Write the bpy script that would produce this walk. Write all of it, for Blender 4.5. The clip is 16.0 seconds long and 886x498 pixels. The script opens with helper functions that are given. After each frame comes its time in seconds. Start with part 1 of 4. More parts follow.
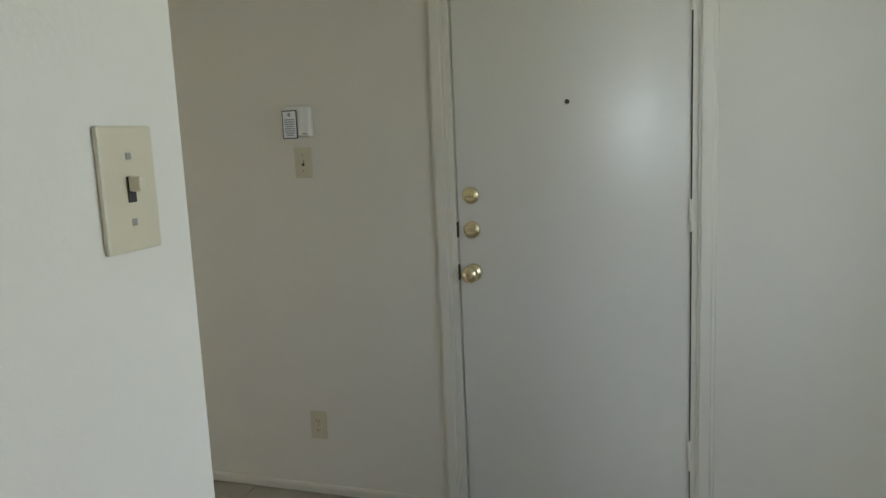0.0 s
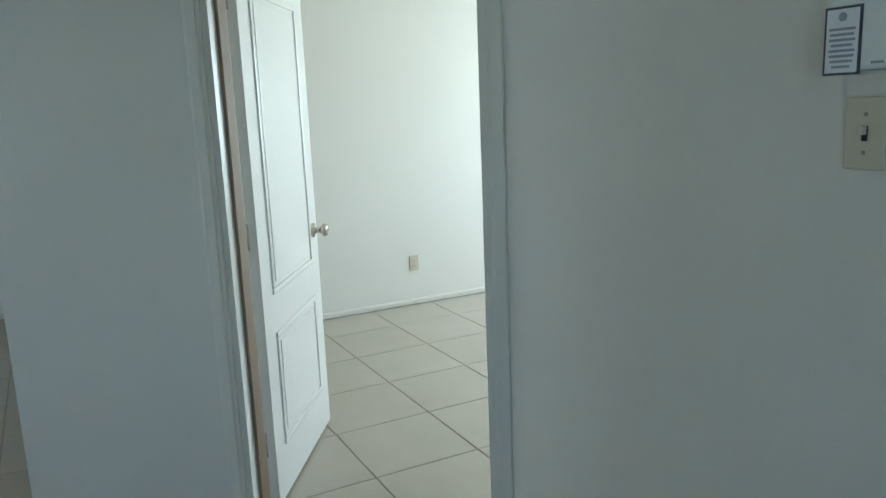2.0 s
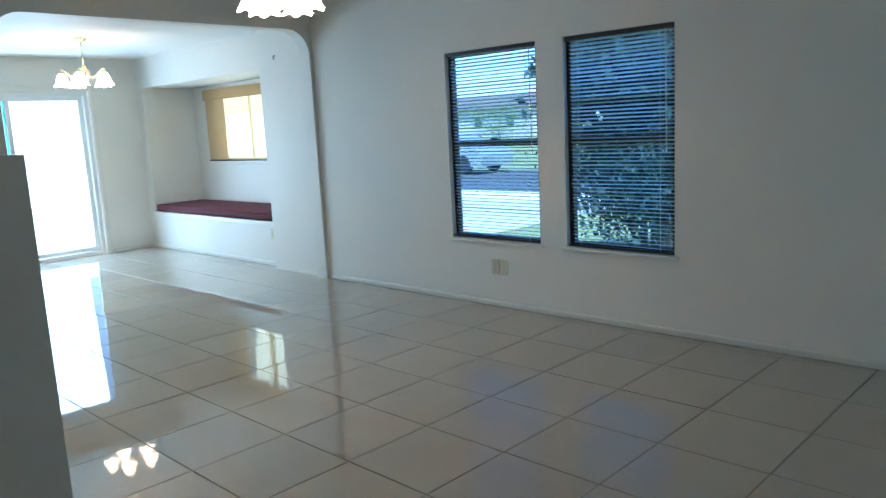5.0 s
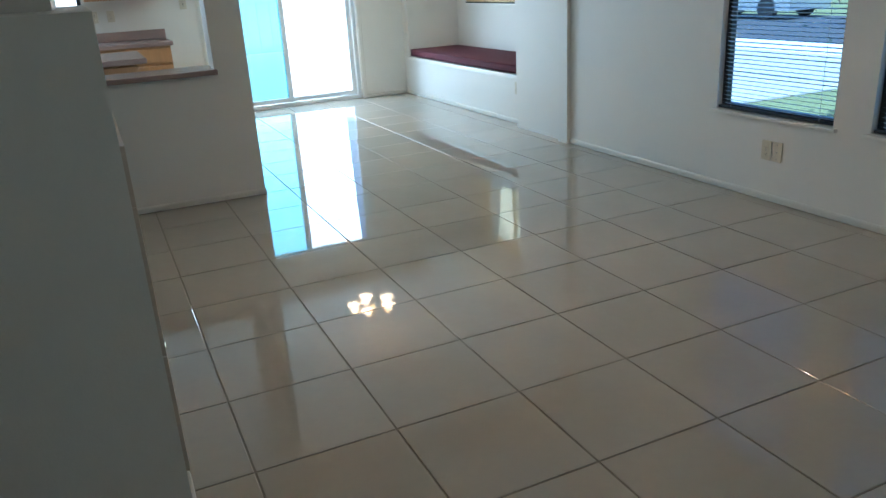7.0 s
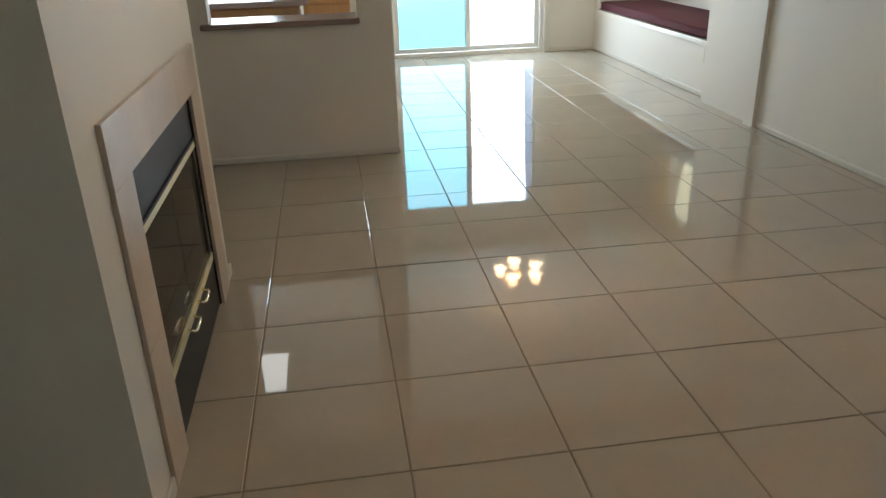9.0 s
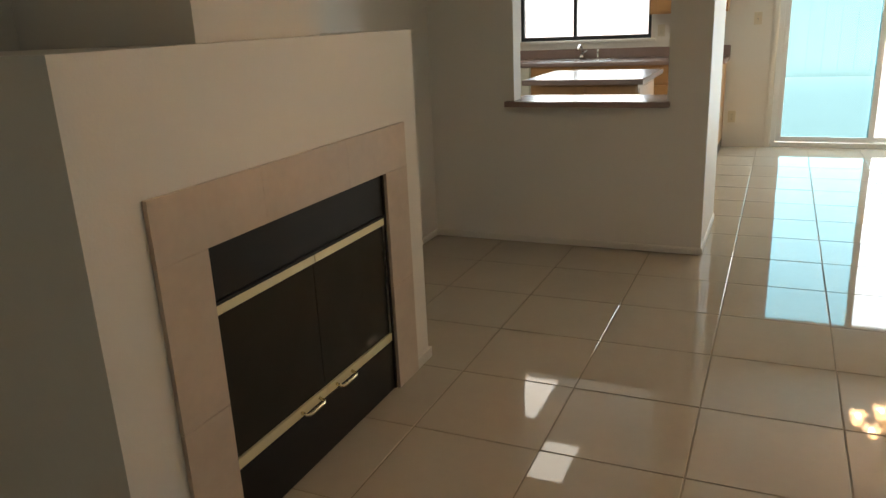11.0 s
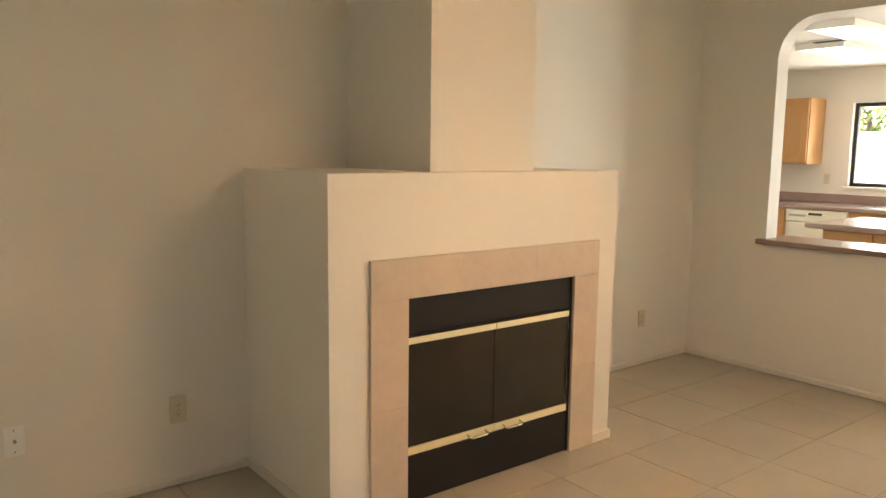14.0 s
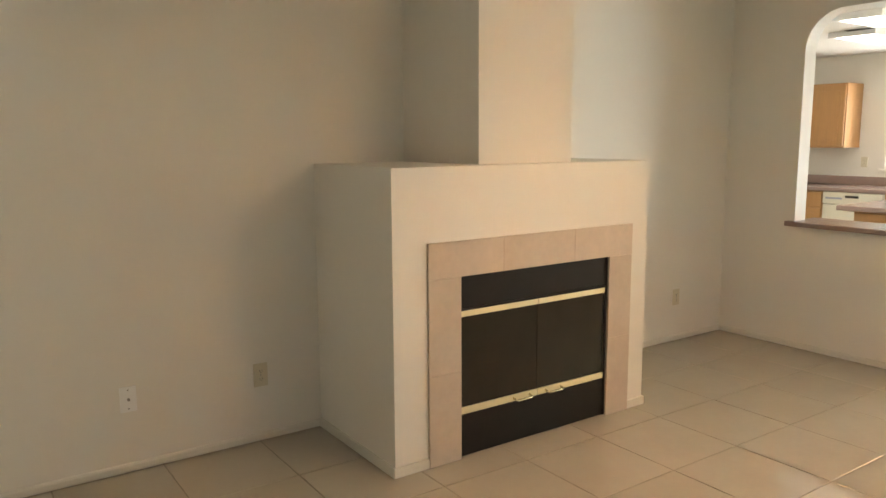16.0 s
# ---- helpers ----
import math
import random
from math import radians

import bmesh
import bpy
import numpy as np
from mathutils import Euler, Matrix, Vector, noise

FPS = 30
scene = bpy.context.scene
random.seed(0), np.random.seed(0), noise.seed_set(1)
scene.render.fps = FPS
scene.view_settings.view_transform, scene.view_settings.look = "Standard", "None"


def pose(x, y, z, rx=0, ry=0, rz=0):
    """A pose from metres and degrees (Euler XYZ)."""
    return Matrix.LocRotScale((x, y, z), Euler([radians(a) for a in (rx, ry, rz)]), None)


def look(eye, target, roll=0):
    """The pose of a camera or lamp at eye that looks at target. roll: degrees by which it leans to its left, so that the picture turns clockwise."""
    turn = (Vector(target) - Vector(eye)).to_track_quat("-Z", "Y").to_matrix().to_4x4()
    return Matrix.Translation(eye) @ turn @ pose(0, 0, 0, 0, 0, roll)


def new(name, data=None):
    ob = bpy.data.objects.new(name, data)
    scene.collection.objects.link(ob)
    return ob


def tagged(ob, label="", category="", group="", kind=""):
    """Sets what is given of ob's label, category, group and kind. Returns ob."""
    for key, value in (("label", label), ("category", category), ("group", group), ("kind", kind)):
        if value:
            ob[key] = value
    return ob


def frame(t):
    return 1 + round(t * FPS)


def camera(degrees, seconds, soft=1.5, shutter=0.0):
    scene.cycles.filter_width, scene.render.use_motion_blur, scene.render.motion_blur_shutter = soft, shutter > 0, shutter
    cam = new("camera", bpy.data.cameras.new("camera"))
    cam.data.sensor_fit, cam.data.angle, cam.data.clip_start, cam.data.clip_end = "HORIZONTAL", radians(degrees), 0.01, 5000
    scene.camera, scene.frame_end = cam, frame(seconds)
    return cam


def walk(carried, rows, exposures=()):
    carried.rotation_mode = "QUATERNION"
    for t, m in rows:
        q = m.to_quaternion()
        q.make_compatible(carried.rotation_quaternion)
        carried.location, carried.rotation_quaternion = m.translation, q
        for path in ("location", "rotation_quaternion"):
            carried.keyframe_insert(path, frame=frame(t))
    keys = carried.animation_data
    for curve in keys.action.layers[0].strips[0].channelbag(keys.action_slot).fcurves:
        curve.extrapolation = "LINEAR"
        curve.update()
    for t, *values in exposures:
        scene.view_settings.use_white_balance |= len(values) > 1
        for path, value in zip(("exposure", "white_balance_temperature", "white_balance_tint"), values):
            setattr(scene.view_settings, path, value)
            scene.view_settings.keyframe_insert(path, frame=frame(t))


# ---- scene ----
cam = camera(61.3, 16.0)
PATH = [
    (0, (-2.639, -4.406, 1.428), (-2.006, -6.279, 1.123), -2.5),
    (0.5, (-2.527, -4.847, 1.427), (-1.716, -6.646, 1.104), -2.9),
    (1, (-2.433, -5.303, 1.402), (-1.252, -6.879, 1.049), -2.2),
    (1.5, (-2.15, -5.574, 1.401), (-0.717, -6.913, 1.008), -1.5),
    (2, (-1.983, -5.794, 1.413), (-0.242, -6.701, 1.033), -2.3),
    (2.5, (-1.72, -5.831, 1.473), (0.184, -6.291, 1.066), -1.6),
    (3, (-1.34, -5.893, 1.462), (0.613, -5.926, 1.031), -2.2),
    (3.5, (-1.03, -5.942, 1.516), (0.88, -5.57, 1.053), -3.0),
    (4, (-0.618, -5.854, 1.506), (1.177, -5.096, 1.056), -2.8),
    (4.5, (-0.247, -5.762, 1.442), (1.361, -4.642, 1.04), -3.2),
    (5, (0.044, -5.52, 1.356), (1.461, -4.147, 1.027), -3.0),
    (5.2, (0.14, -5.441, 1.334), (1.478, -3.986, 1.032), -2.9),
    (7.3, (0.769, -5.091, 1.364), (1.453, -3.382, 0.582), -4.2),
    (7.5, (0.816, -5.048, 1.357), (1.446, -3.346, 0.517), -4.8),
    (8, (0.976, -4.998, 1.354), (1.467, -3.271, 0.474), -5.3),
    (8.2, (1.034, -4.98, 1.396), (1.482, -3.246, 0.506), -4.6),
    (10.3, (1.725, -4.523, 1.378), (1.381, -2.647, 0.776), -1.1),
    (10.5, (1.818, -4.475, 1.39), (1.345, -2.627, 0.79), -1.8),
    (11, (2.008, -4.336, 1.364), (1.216, -2.596, 0.778), -2.7),
    (11.5, (2.281, -4.388, 1.361), (1.207, -2.804, 0.781), -4.6),
    (12, (2.473, -4.459, 1.378), (1.232, -2.992, 0.823), -4.2),
    (12.5, (2.606, -4.52, 1.385), (1.265, -3.107, 0.931), -2.6),
    (13, (2.849, -4.543, 1.416), (1.402, -3.21, 1.058), -1.1),
    (13.5, (3.007, -4.545, 1.406), (1.477, -3.288, 1.124), -0.3),
    (14, (3.066, -4.601, 1.421), (1.5, -3.384, 1.159), 0.7),
    (14.5, (3.082, -4.675, 1.416), (1.502, -3.478, 1.147), 0.8),
    (15, (3.141, -4.744, 1.432), (1.547, -3.574, 1.132), 0.8),
    (15.5, (3.252, -4.804, 1.449), (1.638, -3.663, 1.14), 0.3),
    (16, (3.366, -4.869, 1.459), (1.739, -3.745, 1.163), -0.3),
]
EXPOSURE = [  # seconds, stops, kelvin, tint
    (0.0, 1.97, 6750, 13), (0.6, 2.15, 6200, 11), (1.5, 2.25, 5400, 5), (2.0, 1.8, 5200, 3), (2.5, 1.5, 5000, 1), (3.0, 1.45, 4850, 0), (3.5, 1.75, 4900, -2), (4.0, 1.95, 4900, 0), (4.5, 1.9, 4900, 1), (5.0, 1.5, 5000, 4),
    (7.4, 1.3, 5400, 7), (8.2, 1.45, 6200, 11), (10.3, 0.9, 7000, 14), (11.0, 1.05, 7700, 17), (12.0, 1.95, 8600, 20), (13.0, 2.3, 9100, 23), (14.5, 2.5, 8700, 22), (16.0, 2.45, 8100, 19)]
walk(cam, [(t, look(eye, target, roll)) for t, eye, target, roll in PATH], EXPOSURE)

# ---- world, sun, large lights ----
world = bpy.data.worlds.new("world")
scene.world = world
world.use_nodes = True
wn = world.node_tree.nodes
sky = wn.new("ShaderNodeTexSky")
sky.sky_type, sky.sun_disc = "NISHITA", False
sky.sun_elevation, sky.sun_rotation = radians(58), radians(217)
wn["Background"].inputs["Strength"].default_value = 0.15
world.node_tree.links.new(sky.outputs[0], wn["Background"].inputs["Color"])


def lamp(name, kind, m, power, colour, size=None, size_y=None, angle=None):
    data = bpy.data.lights.new(name, kind)
    data.energy, data.color = power, colour
    if kind == "AREA":
        data.shape, data.size, data.size_y = "RECTANGLE", size, size_y
    if kind == "POINT":
        data.shadow_soft_size = size
    if angle:
        data.angle = radians(angle)
    ob = new(name, data)
    ob.matrix_world = m
    return ob


lamp("sun", "SUN", look((-6, -8, 16), (0, 0, 0)), 4.0, (1, .95, .87), angle=.53)
DAY = (.72, .9, 1.0)
WARM = (1.0, .72, .45)
# skylight entering through the openings; the bedroom's and the hall's are unseen
lamp("slider_daylight", "AREA", look((2.8, 3.96, 1.0), (2.8, 0, .6)), 33, DAY, 1.5, 1.8)
lamp("nook_daylight", "AREA", look((5.18, 2.4, 1.45), (0, 2.4, .9)), 6, DAY, 1.2, .8)
lamp("kitchen_daylight", "AREA", look((.06, 3.96, 1.5), (.06, 0, .8)), 10, DAY, 1.2, .85)
lamp("bedroom_daylight", "AREA", look((1.6, -10.85, 1.45), (1.6, -8, 1.0)), 31, (.94, .97, .88), 1.3, 1.0)
lamp("hall_daylight", "AREA", look((-1.95, -1.8, 1.45), (-2.1, -7, 1.4)), 10, DAY, .5, .55)
# Added fill from the hall's unseen side, for the bluish hall walls.
lamp("hall_side_daylight", "AREA", look((-3.86, -5.5, 1.45), (0, -6.4, 1.3)), 1.9, DAY, .9, 1.0)

# ---- materials ----


def material(name, col, rough=.5, metal=0.0, var=.06, scale=2.5, grain=.03, gscale=60, bump=.05, bscale=180, spec=.5, obrand=0.0):
    """Procedural surface: broad stains, fine grain, relief, and a slight change from piece to piece."""
    m = bpy.data.materials.new(name)
    m.use_nodes = True
    n, l = m.node_tree.nodes, m.node_tree.links
    b = n["Principled BSDF"]
    b.inputs["Roughness"].default_value, b.inputs["Metallic"].default_value = rough, metal
    b.inputs["Specular IOR Level"].default_value = spec
    tc = n.new("ShaderNodeTexCoord")
    geo = n.new("ShaderNodeNewGeometry")
    broad, fine = n.new("ShaderNodeTexNoise"), n.new("ShaderNodeTexNoise")
    broad.inputs["Scale"].default_value, broad.inputs["Detail"].default_value = scale, 5
    fine.inputs["Scale"].default_value, fine.inputs["Detail"].default_value = gscale, 3
    for t in (broad, fine):
        l.new(geo.outputs["Position"], t.inputs["Vector"])
    val = n.new("ShaderNodeMath")
    val.operation = "MULTIPLY_ADD"
    l.new(broad.outputs["Fac"], val.inputs[0])
    val.inputs[1].default_value, val.inputs[2].default_value = 2 * var, 1 - var
    val2 = n.new("ShaderNodeMath")
    val2.operation = "MULTIPLY_ADD"
    l.new(fine.outputs["Fac"], val2.inputs[0])
    val2.inputs[1].default_value = 2 * grain
    l.new(val.outputs[0], val2.inputs[2])
    last = val2
    if obrand:
        info = n.new("ShaderNodeObjectInfo")
        r = n.new("ShaderNodeMath")
        r.operation = "MULTIPLY_ADD"
        l.new(info.outputs["Random"], r.inputs[0])
        r.inputs[1].default_value = obrand
        l.new(val2.outputs[0], r.inputs[2])
        last = r
    mul = n.new("ShaderNodeVectorMath")
    mul.operation = "SCALE"
    mul.inputs[0].default_value = col
    l.new(last.outputs[0], mul.inputs["Scale"])
    l.new(mul.outputs[0], b.inputs["Base Color"])
    if bump:
        relief = n.new("ShaderNodeTexNoise")
        relief.inputs["Scale"].default_value, relief.inputs["Detail"].default_value = bscale, 4
        l.new(geo.outputs["Position"], relief.inputs["Vector"])
        bp = n.new("ShaderNodeBump")
        bp.inputs["Strength"].default_value, bp.inputs["Distance"].default_value = bump, .003
        l.new(relief.outputs["Fac"], bp.inputs["Height"])
        l.new(bp.outputs[0], b.inputs["Normal"])
    return m


def wood(name, col, rough=.4):
    """Grain stretched along the board's height."""
    m = material(name, col, rough, var=.12, scale=3, grain=0, bump=.04, bscale=90)
    n, l = m.node_tree.nodes, m.node_tree.links
    fine = [t for t in n if t.type == "TEX_NOISE"][1]
    geo = [t for t in n if t.type == "NEW_GEOMETRY"][0]
    mp = n.new("ShaderNodeMapping")
    mp.inputs["Scale"].default_value = (1, 1, .06)
    l.new(geo.outputs["Position"], mp.inputs["Vector"])
    l.new(mp.outputs[0], fine.inputs["Vector"])
    for t in n:
        if t.type == "MATH" and t.inputs[1].default_value == 0:
            t.inputs[1].default_value = .35
    return m


def glass(name, tint=(1, 1, 1), gloss=.02):
    m = bpy.data.materials.new(name)
    m.use_nodes = True
    n, l = m.node_tree.nodes, m.node_tree.links
    n.remove(n["Principled BSDF"])
    t, g, f, mix = n.new("ShaderNodeBsdfTransparent"), n.new("ShaderNodeBsdfGlossy"), n.new("ShaderNodeFresnel"), n.new("ShaderNodeMixShader")
    t.inputs[0].default_value = (*tint, 1)
    g.inputs["Roughness"].default_value = gloss
    f.inputs["IOR"].default_value = 1.09
    l.new(f.outputs[0], mix.inputs[0]), l.new(t.outputs[0], mix.inputs[1]), l.new(g.outputs[0], mix.inputs[2])
    l.new(mix.outputs[0], n["Material Output"].inputs[0])
    return m


def glow(name, col, strength):
    m = bpy.data.materials.new(name)
    m.use_nodes = True
    b = m.node_tree.nodes["Principled BSDF"]
    b.inputs["Base Color"].default_value = (*col, 1)
    b.inputs["Emission Color"].default_value = (*col, 1)
    b.inputs["Emission Strength"].default_value = strength
    b.inputs["Roughness"].default_value = .4
    return m


WALL = material("wall_paint", (.74, .71, .65), .55, var=.02, scale=1.3, grain=.012, gscale=40, bump=.16, bscale=140)
CEIL = material("ceiling_paint", (.78, .76, .71), .7, var=.02, grain=.02, bump=.3, bscale=70)
TRIM = material("trim_paint", (.76, .73, .66), .32, var=.03, grain=.01, bump=.05, bscale=60)
BASEP = material("baseboard_paint", (.67, .64, .575), .55, var=.03, grain=.01, bump=.05, bscale=60)
DOORP = material("door_paint", (.76, .74, .70), .24, var=.02, scale=2, grain=.01, bump=.06, bscale=70)
TILE = material("porcelain_tile", (.41, .365, .30), .03, var=.07, scale=3.5, grain=.03, gscale=25, bump=.012, bscale=9, obrand=.05)
GROUT = material("grout", (.20, .165, .125), .85, var=.2, scale=6, grain=.1, bump=.3, bscale=300)
MARBLE = material("marble_tile", (.50, .41, .33), .3, var=.14, scale=7, grain=.08, gscale=30, bump=.03, bscale=60, obrand=.05)
BLACK = material("black_metal", (.014, .011, .010), .42, var=.2, scale=8, grain=.1, bump=.08, bscale=200, spec=.2)
BRASS = material("brass", (.83, .73, .50), .18, 1.0, var=.08, scale=12, grain=.04, bump=.04, bscale=60)
PALEBRASS = material("pale_brass_strip", (.80, .72, .48), .45, .6, var=.06, scale=9, bump=.03)
FIREGLASS = material("smoked_glass", (.034, .030, .024), .05, var=.2, scale=5, bump=0, spec=.07)
ALMOND = material("almond_plastic", (.62, .56, .43), .35, var=.03, grain=.01, bump=.02)
WHITEP = material("white_plastic", (.80, .80, .79), .35, var=.02, grain=.01, bump=.02)
SLOT = material("dark_slot", (.03, .027, .022), .6, bump=0)
INK = material("printed_ink", (.06, .065, .10), .6, bump=0)
INKGREY = material("printed_grey", (.32, .35, .42), .6, bump=0)
PAPER = material("card_paper", (.82, .83, .86), .6, bump=0)
NICKEL = material("satin_nickel", (.58, .53, .47), .25, 1.0, var=.05, bump=.02)
STEEL = material("steel", (.6, .6, .6), .22, 1.0, var=.05, bump=.02)
BRONZE = material("bronze_aluminium", (.02, .022, .024), .4, .3, var=.1, bump=.03)
WHITEVINYL = material("white_vinyl", (.80, .80, .78), .3, var=.03, bump=.02)
SLATM = material("blind_slat_vinyl", (.74, .78, .80), .4, var=.04, bump=.02, obrand=.06)
_n, _l = SLATM.node_tree.nodes, SLATM.node_tree.links
_t, _m = _n.new("ShaderNodeBsdfTranslucent"), _n.new("ShaderNodeMixShader")
_t.inputs[0].default_value, _m.inputs[0].default_value = (.88, .93, .97, 1), .78
_l.new(_n["Principled BSDF"].outputs[0], _m.inputs[1]), _l.new(_t.outputs[0], _m.inputs[2]), _l.new(_m.outputs[0], _n["Material Output"].inputs[0])
SHADE = material("woven_roller_shade", (.46, .34, .19), .8, var=.15, scale=5, grain=.15, gscale=90, bump=.4, bscale=250)
sn = SHADE.node_tree
tr, mx = sn.nodes.new("ShaderNodeBsdfTranslucent"), sn.nodes.new("ShaderNodeMixShader")
tr.inputs[0].default_value, mx.inputs[0].default_value = (.60, .45, .25, 1), .5
sn.links.new(sn.nodes["Principled BSDF"].outputs[0], mx.inputs[1]), sn.links.new(tr.outputs[0], mx.inputs[2])
sn.links.new(mx.outputs[0], sn.nodes["Material Output"].inputs[0])
SHEER = material("sheer_woven_shade", (.62, .50, .32), .8, var=.15, scale=5, grain=.15, gscale=90, bump=.4, bscale=250)
sn = SHEER.node_tree
tr, mx = sn.nodes.new("ShaderNodeBsdfTransparent"), sn.nodes.new("ShaderNodeMixShader")
tr.inputs[0].default_value, mx.inputs[0].default_value = (1, .92, .74, 1), .68
sn.links.new(sn.nodes["Principled BSDF"].outputs[0], mx.inputs[1]), sn.links.new(tr.outputs[0], mx.inputs[2])
sn.links.new(mx.outputs[0], sn.nodes["Material Output"].inputs[0])
MAROON = material("maroon_fabric", (.085, .012, .022), .85, var=.2, scale=5, grain=.12, gscale=180, bump=.3, bscale=400)
LAMINATE = material("mauve_laminate", (.27, .19, .165), .22, var=.1, scale=15, grain=.12, gscale=140, bump=.02)
OAK = wood("oak_cabinet", (.40, .21, .085), .38)
# Brown for the hinge-side jamb; its shade is put into the colour.
SHADEJAMB = wood("shaded_jamb_brown", (.21, .15, .10), .6)
ALMONDAPP = material("almond_appliance", (.72, .70, .60), .25, var=.02, bump=.01)
FROST = glow("lit_frosted_glass", (1.0, .80, .57), 2.4)
BULB = glow("lit_bulb", (1.0, .80, .57), 60)
PANELGLOW = glow("lit_ceiling_panel", (.95, 1.0, .97), 2.0)
CLEAR = glass("window_glass")
BLUEGLASS = glass("blue_tinted_glass", (.74, .88, 1.0))
CYANGLASS = glass("cyan_tinted_glass", (.46, .66, .70))
GREYMETAL = material("grey_metal", (.3, .29, .27), .4, .8, bump=.02)

# ---- building helpers ----
AT = {}


def thing(name, loc, label="", category="", group="", kind=""):
    ob = new(name)
    ob.location = loc
    ob.empty_display_size = .05
    AT[ob.name] = Vector(loc)
    return tagged(ob, label, category, group, kind)


def mesh(name, bm, mat, smooth=False):
    me = bpy.data.meshes.new(name)
    bm.normal_update()
    bm.to_mesh(me)
    bm.free()
    me.materials.append(mat)
    if smooth:
        for p in me.polygons:
            p.use_smooth = True
    return me


def part(name, bm, mat, parent, label="", smooth=False, turn=None):
    """One mesh, built in world places, linked under a thing or under a part."""
    o = AT.get(parent.name, Vector()) if parent else Vector()
    bmesh.ops.translate(bm, verts=bm.verts, vec=-o)
    ob = new(name, mesh(name, bm, mat, smooth))
    if parent:
        ob.parent = parent
        AT[ob.name] = o
    if label:
        ob["label"] = label
    return ob


def solid(name, bm, mat, label, category, group="", kind="structure", smooth=False):
    return tagged(part(name, bm, mat, None, "", smooth), label, category, group, kind)


def box(x0, y0, z0, x1, y1, z1, r=0.0, bm=None):
    bm = bm or bmesh.new()
    x0, x1 = sorted((x0, x1)); y0, y1 = sorted((y0, y1)); z0, z1 = sorted((z0, z1))
    g = bmesh.ops.create_cube(bm, size=1)
    vs = g["verts"]
    for v in vs:
        v.co = Vector(((x0, x1)[v.co.x > 0], (y0, y1)[v.co.y > 0], (z0, z1)[v.co.z > 0]))
    if r:
        es = list({e for v in vs for e in v.link_edges})
        bmesh.ops.bevel(bm, geom=es, offset=min(r, .45 * min(x1 - x0, y1 - y0, z1 - z0)), segments=2, affect="EDGES", profile=.6)
    return bm


def lathe(profile, centre, axis="z", n=24, bm=None):
    """Turned shape: (radius, height) pairs about an axis through centre."""
    bm = bm or bmesh.new()
    c = Vector(centre)
    rings = []
    for r, h in profile:
        ring = []
        for k in range(n):
            a = 2 * math.pi * k / n
            p = (r * math.cos(a), r * math.sin(a), h)
            p = {"z": p, "x": (h, p[0], p[1]), "y": (p[1], h, p[0])}[axis]
            ring.append(bm.verts.new(c + Vector(p)))
        rings.append(ring)
    for a, b in zip(rings, rings[1:]):
        for k in range(n):
            bm.faces.new((a[k], a[(k + 1) % n], b[(k + 1) % n], b[k]))
    for ring, flip in ((rings[0], True), (rings[-1], False)):
        bm.faces.new(ring[::-1] if flip else ring)
    return bm


def tube(points, r, n=10, bm=None):
    """Round bar along points."""
    bm = bm or bmesh.new()
    pts = [Vector(p) for p in points]
    rings = []
    for k, p in enumerate(pts):
        d = (pts[min(k + 1, len(pts) - 1)] - pts[max(k - 1, 0)]).normalized()
        u = d.orthogonal().normalized() if k == 0 else (u - d * u.dot(d)).normalized()
        w = d.cross(u)
        rings.append([bm.verts.new(p + r * (math.cos(2 * math.pi * j / n) * u + math.sin(2 * math.pi * j / n) * w)) for j in range(n)])
    for a, b in zip(rings, rings[1:]):
        for j in range(n):
            bm.faces.new((a[j], a[(j + 1) % n], b[(j + 1) % n], b[j]))
    bm.faces.new(rings[0][::-1]), bm.faces.new(rings[-1])
    return bm


